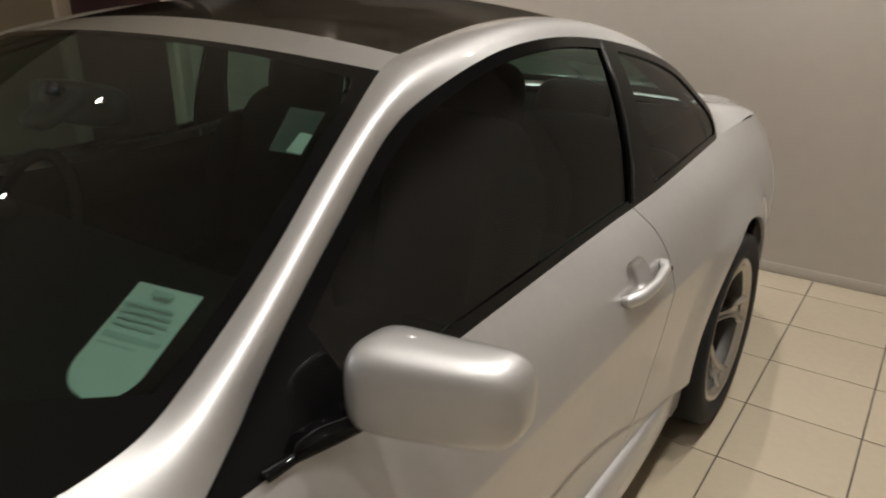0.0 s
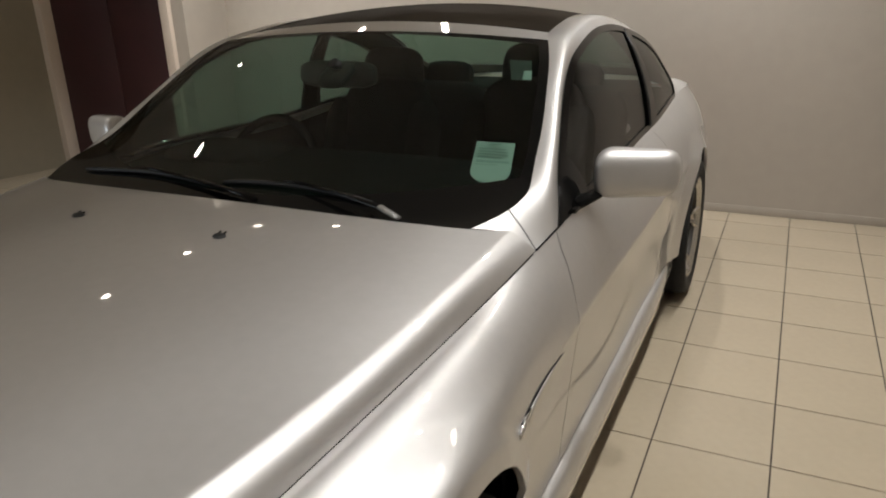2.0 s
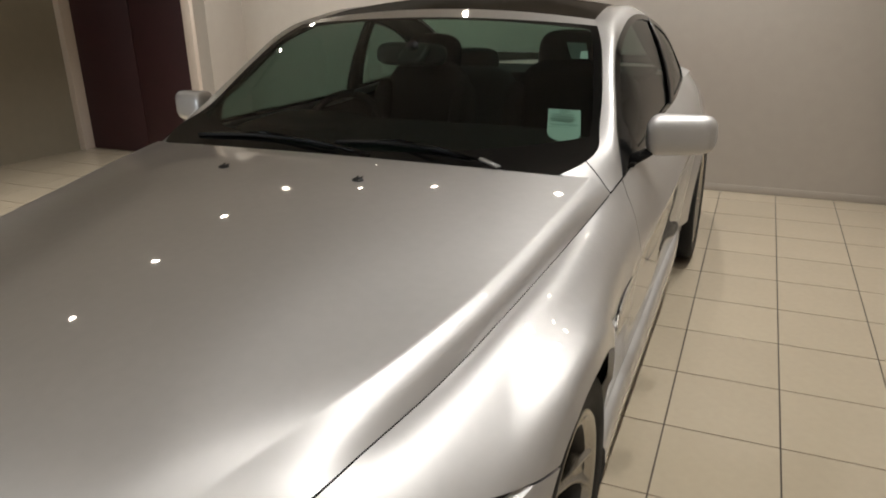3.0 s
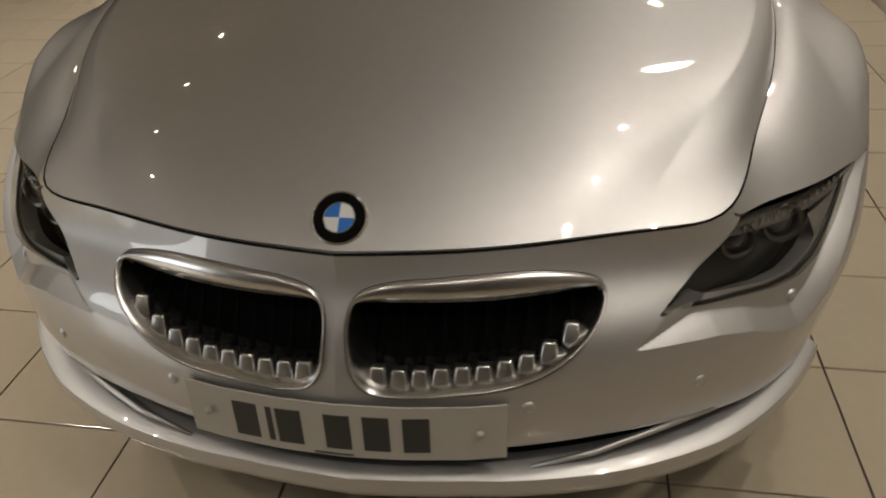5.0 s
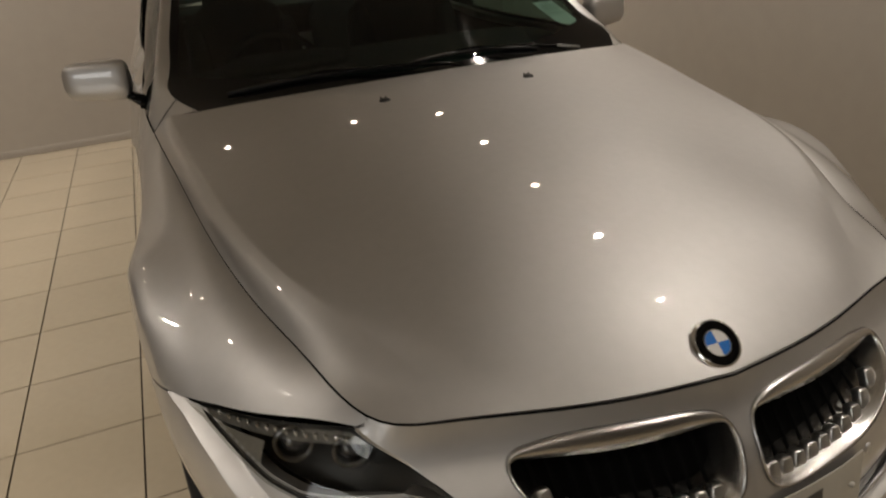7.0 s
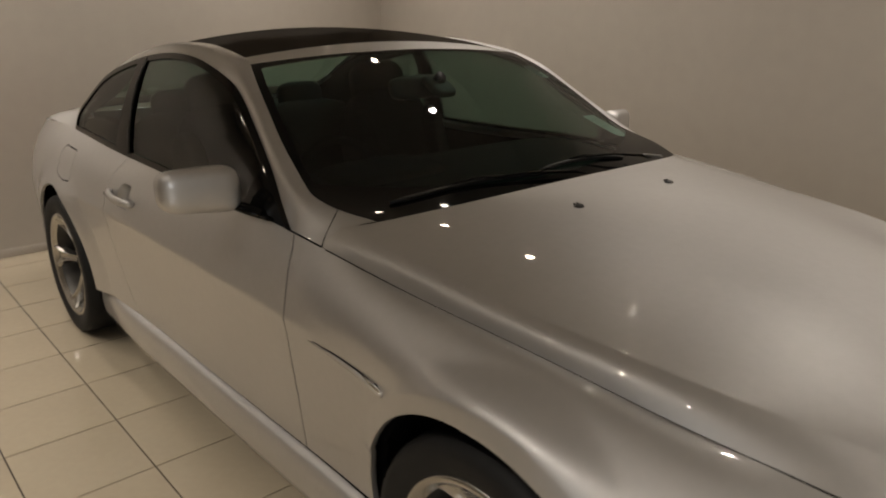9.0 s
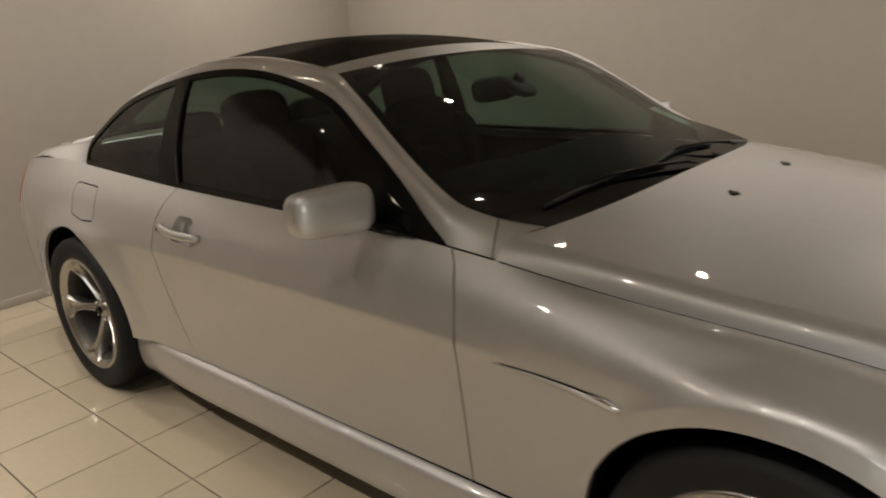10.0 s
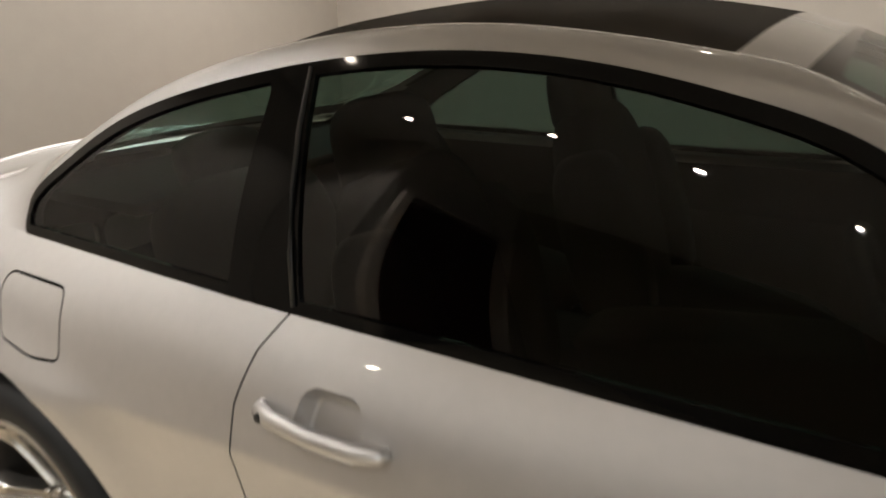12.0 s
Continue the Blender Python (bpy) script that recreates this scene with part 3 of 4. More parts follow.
def pane_door(p):
    front = p[:, 1] - np.interp(p[:, 2], (.90, 1.05, 1.3), (1.90, 1.86, 1.80))
    return np.min([opening(p) - 0.020, np.interp(p[:, 2], (.93, 1.28), (2.868, 2.902)) - p[:, 1], front], axis=0)


def pane_quarter(p):
    return np.minimum(opening(p) - 0.020, p[:, 1] - np.interp(p[:, 2], (.97, 1.23), (3.02, 2.988)))


OUT = np.sign(normals(light)[90, 20, 0])
for s in (1, -1):
    panel("window_frame", light, both(neg(pane_door), neg(pane_quarter)), GLOSS_BLACK, car, s, 0, 0.012, "gloss black window surround", out=OUT, offset=0.002)
    panel("door_window", light, pane_door, SIDE_GLASS, car, s, -0.004, 0, out=OUT, offset=-0.003)
    panel("quarter_window", light, pane_quarter, SIDE_GLASS, car, s, -0.004, 0, out=OUT, offset=-0.003)


def tube(bm, pts, r, n=8, closed=False, flat=1.0):
    """A round bar swept along points."""
    pts = [Vector(p) for p in pts]
    rings = []
    count = len(pts)
    for i, p in enumerate(pts):
        a = pts[(i - 1) % count] if closed or i else p
        b = pts[(i + 1) % count] if closed or i < count - 1 else p
        d = (b - a).normalized()
        u = d.orthogonal().normalized() if abs(d.z) > 0.95 else d.cross(Vector((0, 0, 1))).normalized()
        v = d.cross(u)
        rr = r[i] if isinstance(r, (list, tuple)) else r
        rings.append([bm.verts.new(p + (u * math.cos(t) + v * math.sin(t) * flat) * rr) for t in [2 * math.pi * j / n for j in range(n)]])
    pairs = list(zip(rings, rings[1:])) + ([(rings[-1], rings[0])] if closed else [])
    for a, b in pairs:
        for j in range(n):
            bm.faces.new((a[j], a[(j + 1) % n], b[(j + 1) % n], b[j]))
    if not closed:
        bm.faces.new(rings[0][::-1])
        bm.faces.new(rings[-1])
    return bm


def lathe(bm, profile, centre, axis="x", n=48, flip=1, start=0.0, sweep=2 * math.pi):
    """Profile points (radius, along) turned round an axis through centre."""
    whole = abs(sweep - 2 * math.pi) < 1e-6
    steps = n if whole else n + 1
    c = Vector(centre)
    rings = []
    for i in range(steps):
        t = start + sweep * i / n
        ring = []
        for r, h in profile:
            h *= flip
            p = {"x": (h, r * math.cos(t), r * math.sin(t)), "y": (r * math.cos(t), h, r * math.sin(t)), "z": (r * math.cos(t), r * math.sin(t), h)}[axis]
            ring.append(bm.verts.new(c + Vector(p)))
        rings.append(ring)
    for i in range(n):
        a, b = rings[i], rings[(i + 1) % steps]
        for j in range(len(profile) - 1):
            bm.faces.new((a[j], b[j], b[j + 1], a[j + 1]))
    return bm


SIDE_TREE, NOSE_TREE, SCREEN_TREE = tree(side), tree(nose), tree(screen)


def on_sheet(g, x, z, side_sign=1):
    """Point and outward normal of the nose, met from ahead."""
    p, n, _, _ = (NOSE_TREE if g is nose else SIDE_TREE).ray_cast(Vector((max(x, .0015), -1, z)), Vector((0, 1, 0)))
    n = n if n.y < 0 else -n
    return Vector((p.x * side_sign, p.y, p.z)), Vector((n.x * side_sign, n.y, n.z))


def flank_x(y, z):
    """Half width of the flank at a place."""
    return SIDE_TREE.ray_cast(Vector((2, y, z)), Vector((-1, 0, 0)))[0].x


def on_screen(x, y):
    """Point and outward normal of the windscreen, met from above."""
    p, n, _, _ = SCREEN_TREE.ray_cast(Vector((x, y, 3)), Vector((0, 0, -1)))
    return p, n if n.z > 0 else -n


def soft(name, size, at, material, parent, label="", turn=None, power=.45, n=18):
    """A padded block: a cube swollen towards a super-ellipsoid."""
    bm = bmesh.new()
    bmesh.ops.create_uvsphere(bm, u_segments=2 * n, v_segments=n, radius=1)
    for v in bm.verts:
        v.co = Vector([math.copysign(abs(c) ** power, c) for c in v.co])
    bmesh.ops.transform(bm, matrix=Matrix.Translation(at) @ (turn or Matrix.Identity(4)) @ Matrix.Diagonal((size[0] / 2, size[1] / 2, size[2] / 2, 1)), verts=bm.verts)
    return part(name, bm, material, parent, label)


def turn_x(a):
    return Matrix.Rotation(radians(a), 4, "X")



# B-pillar trim, window corner clips
for s in (1, -1):
    bm = bmesh.new()
    a, b = Vector((.818 * s, 2.880, .932)), Vector((.688 * s, 2.916, 1.292))
    mid = (a + b) / 2 + Vector((.0235 * s, 0, 0))
    tube(bm, [a.lerp(mid, .02), a.lerp(mid, .5) + Vector((.007 * s, 0, 0)), mid, mid.lerp(b, .5) + Vector((.007 * s, 0, 0)), b], .0045, 6)
    part("pillar_trim", bm, mat("dark_grey_trim", (.02, .02, .019), .3, .2), car)

# ---- lower nose ----
edge = spline(chords(SIDE[0][:8]), SIDE[0][:8], np.linspace(0, 1.16, 60))


def nose_strip(rows, cut):
    """Strip along the lower edge of the nose: rows of (outward, height) from the edge."""
    e = edge[edge[:, 1] < cut]
    d = np.gradient(e, axis=0)
    n = np.stack([d[:, 1], -d[:, 0], 0 * d[:, 0]], 1)
    n /= np.linalg.norm(n, axis=1, keepdims=True)
    g = []
    for o, h in rows:
        oo = o(e) if callable(o) else o
        hh = h(e) if callable(h) else h
        q = e + n * np.reshape(oo, (-1, 1))
        q[:, 2] = hh
        g.append(q)
    h2 = np.stack(g, 1)
    return np.concatenate([h2[:0:-1] * np.array([-1, 1, 1]), h2], axis=0)


def lift(e):
    return np.clip((e[:, 0] - .45) / .4, 0, 1) ** 2


def reach(e, k):
    return k * (np.clip((e[:, 0] - .2) / .25, 0, 1) * .018 * np.clip((.80 - e[:, 0]) / .2, 0, 1))


sheet("lower_grille", nose_strip([(-.004, lambda e: e[:, 2] + .002), (-.03, lambda e: e[:, 2] - .004), (-.05, lambda e: .335 - 0 * e[:, 0]), (-.03, lambda e: .30 + 0 * e[:, 0])], .50), DARK, car, label="black lower air intake")
LIP = ((-.035, .318, .2), (.006, .322, .8), (.017, .315, 1), (.021, .292, 1), (.013, .268, 1), (-.006, .252, .8), (-.06, .245, .2))
sheet("front_lip", nose_strip([(lambda e, o=o, k=k: o + reach(e, k), lambda e, h=h: h + .014 * lift(e)) for o, h, k in LIP], .37), PAINT, car, label="silver lip under the front bumper")
for s in (1, -1):
    bm = bmesh.new()
    p, n = on_sheet(nose, .50, .38)
    tube(bm, [Vector((.30 * s, .0, .322)), Vector((.40 * s, .025, .342)), Vector((.50 * s, .07, .358)), Vector((.60 * s, .125, .362))], [.004, .006, .006, .004], 6)
    part("intake_strut", bm, PAINT, car)

for s in (1, -1):
    bm = bmesh.new()
    tube(bm, [Vector((s * (x + .001), y, z + .001)) for x, y, z in (belt_at(y) for y in np.linspace(1.50, 1.66, 9))], .0022, 6)
    part("pillar_joint", bm, DARK, car)
    bm = bmesh.new()
    start = int(np.argmax(rail[:, 21, 1] > 1.535))
    seam = []
    for v in range(22):
        u = start * (v / 21) ** .8
        seam.append(rail[int(u), v] * (1 - u % 1) + rail[int(u) + 1, v] * (u % 1))
    tube(bm, [Vector((s * x, y, z + .0004)) for x, y, z in seam], .0014, 6)
    part("wing_joint", bm, DARK, car)
    # dark line laid along the bonnet's shut line, so the joint reads wider
    bm = bmesh.new()
    tube(bm, [Vector((s * x, y, z - .0012)) for x, y, z in EDGE[0::25] if y < 1.50], .0022, 6)
    part("bonnet_joint", bm, DARK, car, "dark line along the bonnet joint")

# ---- kidney grilles ----
TIP = mat("dull_chrome", (.66, .65, .63), .30, 1.0, .2, 40, .08)
HOOD = mat("brushed_chrome", (.56, .545, .525), .26, 1.0, .5, 30, .04)
for s in (1, -1):
    grille = tagged(new("grille"), "chrome-framed grille with upright black slats")
    grille.parent = car
    ring_out, ring_in, back = [], [], []
    for x, z in KIDNEY:
        p, n = on_sheet(side, x, z)
        p = Vector((x, p.y, z))
        inward = Vector((.205 - x, 0, .575 - z)).normalized()
        q = Vector((x, 0, z)) + inward * .007
        if q.z > .622:
            q.z = .622 + (q.z - .622) * .06
        py, _ = on_sheet(side, q.x, q.z)
        ring_out.append((p, n))
        ring_in.append(Vector((q.x, py.y + .006, q.z)))
    bm = bmesh.new()
    rows = []
    for (p, n), q in zip(ring_out, ring_in):
        f = p + n * .006
        inner = q + Vector((0, .085, 0))
        rows.append([bm.verts.new(Vector((v.x * s, v.y, v.z))) for v in (p - n * .012, p + n * .002, f.lerp(q, .15) + Vector((0, -.003, 0)), f.lerp(q, .6) + Vector((0, -.004, 0)), q, inner)])
    for a, b in zip(rows, rows[1:] + rows[:1]):
        for j in range(5):
            bm.faces.new((a[j], b[j], b[j + 1], a[j + 1]))
    part("grille_frame", bm, HOOD, grille, "chrome surround, broad along its top")
    bm = bmesh.new()
    vs = [bm.verts.new((x * s, on_sheet(side, x, z)[0].y + .080, z)) for x, z in KIDNEY]
    bm.faces.new(vs)
    part("grille_backing", bm, DARK, grille)
    for i in range(10):
        x = .060 + .0325 * i
        zs = [z for z in np.linspace(.49, .665, 90) if poly_field(KIDNEY, lambda p: p)(np.array([[x, z]]))[0] > .012]
        z0, z1 = min(zs), max(zs) - .018
        y0, y1 = on_sheet(side, x, z0)[0].y, on_sheet(side, x, z1)[0].y
        bm = bmesh.new()
        tube(bm, [Vector((x * s, y1 + .062, z1)), Vector((x * s, (y0 + y1) / 2 + .066, (z0 + z1) / 2)), Vector((x * s, y0 + .045, z0))], .0040, 6)
        part("slat", bm, DARK, grille)
        h = .036
        rise = (y1 - y0) / max(z1 - z0, .01)
        lean = Matrix.Rotation(-math.atan(rise) * .8, 4, "X")
        finger = soft("slat_tip", (.0300, .022, h), (x * s, y0 + .022 + rise * h * .3, z0 + h / 2 - .021), TIP, grille, "chrome lower end of the slat", lean, .28, 10)
        top_z, low_z = max(v.co.z for v in finger.data.vertices), min(v.co.z for v in finger.data.vertices)
        for v in finger.data.vertices:
            k = (v.co.z - low_z) / (top_z - low_z)
            v.co.x = x * s + (v.co.x - x * s) * (1 - .30 * k ** 1.3)

# ---- number plate, sensors, washer caps, badge ----
PLATE = mat("pale_plate", (.36, .34, .30), .25, 0, .3, 20, .03)
INK = mat("black_print", (.022, .022, .022), .4)


def curved(name, x0, x1, z0, z1, material, parent, lift_by, label="", thick=.003, n=24):
    """A piece bent to the bumper between two edges."""
    bm = bmesh.new()
    rows = []
    for i in range(n + 1):
        x = x0 + (x1 - x0) * i / n
        col = []
        for z in (z0, z1):
            y = float(np.interp(abs(x), (0, .1, .2, .3), (-.038, -.034, -.022, -.001))) + (z - .43) * .10 - lift_by
            col += [bm.verts.new((x, y, z)), bm.verts.new((x, y + thick, z))]
        rows.append(col)
    for a, b in zip(rows, rows[1:]):
        for p, q in ((0, 2), (2, 3), (3, 1), (1, 0)):
            bm.faces.new((a[p], b[p], b[q], a[q]))
    for r in (rows[0], rows[-1]):
        bm.faces.new((r[0], r[2], r[3], r[1]))
    return part(name, bm, material, parent, label, False)


plate = curved("number_plate", -.262, .262, .376, .483, PLATE, car, .014, "pale number plate with black bars")
for x in (-.145, -.103, -.070, .010, .072, .135):
    wide = .010 if x == -.103 else .042
    curved("bar", x - wide / 2 - .012, x + wide / 2 - .012, .393, .462, INK, plate, .0150, "black bar", .001, 4)
curved("caption_bar", -.045, .02, .3795, .3825, INK, plate, .0150, "thin dark bar", .001, 4)
for x in (-.222, .222):
    bm = bmesh.new()
    lathe(bm, [(0, -.004), (.004, -.0035), (.0058, -.001), (.006, .003)], (x, -.0385, .435), "y", 16)
    part("plate_screw", bm, PLATE, plate, "pale plastic screw cap")
for x in (-.293, .293, -.56, .56):
    p, n = on_sheet(side, abs(x), .466 if abs(x) < .4 else .455, 1 if x > 0 else -1)
    bm = bmesh.new()
    lathe(bm, [(0, .0035), (.006, .003), (.0105, .001), (.0115, -.002)], (0, 0, 0), "z", 20)
    bmesh.ops.transform(bm, matrix=n.to_track_quat("Z", "Y").to_matrix().to_4x4(), verts=bm.verts)
    bmesh.ops.translate(bm, vec=p + n * .001, verts=bm.verts)
    part("parking_sensor", bm, PAINT, car, "small round parking sensor")
for s in (1, -1):
    p, n = on_sheet(nose, .718, .517, s)
    bm = bmesh.new()
    lathe(bm, [(0, .006), (.006, .0055), (.011, .003), (.0125, -.003)], (0, 0, 0), "z", 20)
    bmesh.ops.transform(bm, matrix=n.to_track_quat("Z", "Y").to_matrix().to_4x4(), verts=bm.verts)
    bmesh.ops.translate(bm, vec=p, verts=bm.verts)
    part("washer_cap", bm, PAINT, car, "small round headlight washer cap")

tilt = (Vector((0, .12, .738)) - Vector((0, .085, .711))).normalized()
up = Vector((1, 0, 0)).cross(tilt).normalized()
BADGE = Matrix(((1, 0, 0, 0), (0, tilt.y, up.y, .101), (0, tilt.z, up.z, .7275), (0, 0, 0, 1)))
badge = tagged(new("badge"), "round black-ringed badge with blue and white quarters")
badge.parent = car


def disc(name, profile, material, label="", start=0.0, sweep=2 * math.pi, n=48):
    bm = bmesh.new()
    lathe(bm, profile, (0, 0, 0), "z", n, 1, start, sweep)
    bmesh.ops.transform(bm, matrix=BADGE, verts=bm.verts)
    return part(name, bm, material, badge, label)


disc("rim", [(.0395, .004), (.041, .0065), (.043, .006), (.0445, -.006)], CHROME, "thin chrome rim")
disc("black_ring", [(.0245, .0062), (.032, .0066), (.040, .0058)], GLOSS_BLACK)
disc("inner_ring", [(.0232, .0064), (.024, .0072), (.0248, .0064)], CHROME)
BLUE = mat("badge_blue", (.02, .16, .52), .15, 0, 1)
WHITE = mat("badge_white", (.68, .68, .66), .15, 0, 1)
for q in range(4):
    disc("quarter", [(.0002, .0066), (.0234, .0062)], BLUE if q in (1, 3) else WHITE, "", q * math.pi / 2, math.pi / 2, 12)

# ---- headlights ----
LENS_GLASS = glass("clear_lens", (.80, .80, .78), .01)
BROW = mat("ribbed_lamp_strip", (.22, .215, .205), .25, .6, .5, 60, .4, .6, 140)
BROW_PALE = mat("clear_reflector", (.30, .285, .26), .3, .5, .5, 40, .2, .5, 200)
RING = mat("smoked_chrome", (.16, .155, .15), .16, 1.0, 0, 30, .1)
LAMP_DARK = mat("headlight_housing", (.008, .0078, .0075), .3, .1, 0, 20, .3)
for s in (1, -1):
    light_unit = tagged(new("headlight"), "dark swept-back headlight with clear cover")
    light_unit.parent = car
    panel("housing", fore, LENS, LAMP_DARK, light_unit, s, .001, -.001, out=SIGN, offset=-.085)
    panel("housing_wall", fore, lambda p: np.minimum(LENS(p), .006 - LENS(p)), LAMP_DARK, light_unit, s, .0, .012, out=SIGN, offset=-.020)
    panel("cover", fore, LENS, LENS_GLASS, light_unit, s, .001, .02, out=SIGN, offset=-.010)
    for name, x, z, r in (("projector", .628, .622, .030), ("projector", .712, .620, .034)):
        p, n = on_sheet(side, x, z, s)
        aim = Vector((.25 * s, -1, .12)).normalized()
        m = Matrix.Translation(p - aim * .062) @ aim.to_track_quat("Z", "Y").to_matrix().to_4x4()
        bm = bmesh.new()
        lathe(bm, [(r * .72, 0), (r * .80, .012), (r * .98, .020), (r * 1.06, .012), (r * 1.05, -.02)], (0, 0, 0), "z", 32)
        bmesh.ops.transform(bm, matrix=m, verts=bm.verts)
        part("lamp_ring", bm, RING, light_unit, "smoked chrome ring")
        bm = bmesh.new()
        lathe(bm, [(.0005, .016), (r * .35, .014), (r * .6, .007), (r * .74, -.002)], (0, 0, 0), "z", 32)
        bmesh.ops.transform(bm, matrix=m, verts=bm.verts)
        part("lamp_bulb", bm, mat("projector_glass", (.05, .05, .055), .05, 0, 1), light_unit)
    panel("brow_strip", fore, lambda p: np.minimum(LENS(p) - .002, p[:, 2] - np.interp(p[:, 0] + p[:, 1], (.80, .9, 1.0, 1.12, 1.25, 1.4), (.652, .648, .643, .638, .633, .630))), BROW, light_unit, s, 0, 0, "ribbed clear strip along the top of the lamp", out=SIGN, offset=-.024)
    panel("side_reflector", fore, lambda p: np.min([LENS(p) - .004, p[:, 0] + p[:, 1] - 1.10, np.interp(p[:, 0] + p[:, 1], (1.0, 1.4), (.632, .626)) - p[:, 2]], axis=0), BROW_PALE, light_unit, s, 0, 0, "pale clear side reflector", out=SIGN, offset=-.026)
    for i in range(14):
        u = i / 13
        x = .632 + .19 * u
        p, n = on_sheet(side, x, .6565 - .010 * u, s)
        soft("rib", (.007, .012, .012), p - n * .022, CHROME, light_unit, "", None, .7, 5)

# ---- bonnet jets, wipers, sticker ----
for s in (1, -1):
    jet = tagged(new("washer_jet"), "small black twin-nozzle washer jet")
    jet.parent = car
    bm = bmesh.new()
    bmesh.ops.create_uvsphere(bm, u_segments=16, v_segments=10, radius=1)
    bmesh.ops.transform(bm, matrix=Matrix.Translation((.22 * s, 1.17, .957)) @ Matrix.Diagonal((.017, .013, .009, 1)), verts=bm.verts)
    part("jet_body", bm, MATT_BLACK, jet)
    bm = bmesh.new()
    for o in (-.006, .006):
        tube(bm, [(.22 * s + o, 1.176, .962), (.22 * s + o * 1.2, 1.184, .965)], .0022, 6)
    part("nozzle", bm, GLOSS_BLACK, jet)


def wiper(x0, x1, y0, y1, px, py):
    w = tagged(new("wiper"), "black wiper resting at the foot of the windscreen")
    w.parent = car
    bm = bmesh.new()
    pts = []
    for i in range(13):
        t = i / 12
        p, n = on_screen(x0 + (x1 - x0) * t, y0 + (y1 - y0) * t + .012 * math.sin(math.pi * t))
        pts.append(p + n * (.006 + .003 * math.sin(math.pi * t)))
    tube(bm, pts, [.003] + [.0055] * 11 + [.003], 6, False, 1.4)
    part("blade", bm, MATT_BLACK, w)
    bm = bmesh.new()
    m = pts[6]
    foot = Vector((px, py, .966))
    tube(bm, [m + Vector((0, 0, .007)), m.lerp(foot, .45) + Vector((0, 0, .014)), foot.lerp(m, .12) + Vector((0, 0, .008)), foot], [.004, .006, .010, .010], 8, False, .6)
    part("arm", bm, GLOSS_BLACK, w)
    bm = bmesh.new()
    a, b = pts[4], pts[9]
    tube(bm, [a + Vector((0, 0, .006)), m + Vector((0, 0, .010)), b + Vector((0, 0, .006))], [.003, .005, .003], 6)
    part("bridge", bm, GLOSS_BLACK, w)


wiper(-.60, -.02, 1.505, 1.452, .12, 1.41)
wiper(-.03, .42, 1.472, 1.478, .50, 1.425)
bm = bmesh.new()
tube(bm, [(.42, 1.455, .978), (.47, 1.43, .977), (.535, 1.395, .968)], [.006, .010, .009], 8, False, .5)
part("wiper_cap", bm, mat("grey_plastic", (.14, .135, .125), .4), car)

CARD = mat("pale_green_card", (.40, .405, .38), .6, 0, 0, 30, .05)


def stuck(name, pts, material, parent, drop, label=""):
    """A flat piece on the inside of the windscreen, given by places in plan."""
    bm = bmesh.new()
    vs = []
    for x, y in pts:
        p, n = on_screen(x, y)
        vs.append(p - n * drop)
    c = sum(vs, Vector()) / len(vs)
    n = on_screen(c.x, c.y)[1]
    vs = [v - n * (v - c).dot(n) for v in vs]
    face = bm.faces.new([bm.verts.new(v) for v in vs])
    up_faces = bmesh.ops.extrude_face_region(bm, geom=[face])["geom"]
    bmesh.ops.translate(bm, vec=-n * .0008, verts=[v for v in up_faces if isinstance(v, bmesh.types.BMVert)])
    return part(name, bm, material, parent, label, False)


def card_point(u, v):
    """Place on the sticker: u across, v down along the glass."""
    ax, ay, bx, by = .568, 1.772, .665, 1.797
    return (ax + (bx - ax) * u + .036 * v, ay + (by - ay) * u - .147 * v)


low_arc = [(.5 + .5 * math.cos(a), .72 + .28 * math.sin(a)) for a in np.linspace(0, math.pi, 14)]
sticker = stuck("sticker", [card_point(u, v) for u, v in [(0, 0), (1, 0)] + low_arc], CARD, car, .004, "pale green printed sticker inside the windscreen")
PRINT = mat("faint_print", (.30, .32, .30), .6)
for v, a, b, h in ((.07, .36, .66, .05), (.20, .10, .80, .022), (.26, .10, .86, .022), (.32, .10, .86, .022), (.38, .10, .74, .022), (.46, .08, .92, .05), (.55, .08, .66, .022)):
    stuck("print_bar", [card_point(a, v), card_point(b, v), card_point(b, v + h), card_point(a, v + h)], PRINT, sticker, .0034, "dark printed bar")

tag = stuck("toll_tag", [(.540, 2.085), (.605, 2.095), (.632, 2.01), (.578, 2.0)], mat("grey_film", (.05, .055, .05), .3), car, .004, "small dark square tag with a pale corner")
stuck("tag_label", [(.600, 2.045), (.622, 2.048), (.632, 2.012), (.606, 2.008)], CARD, tag, .0034, "pale square label")

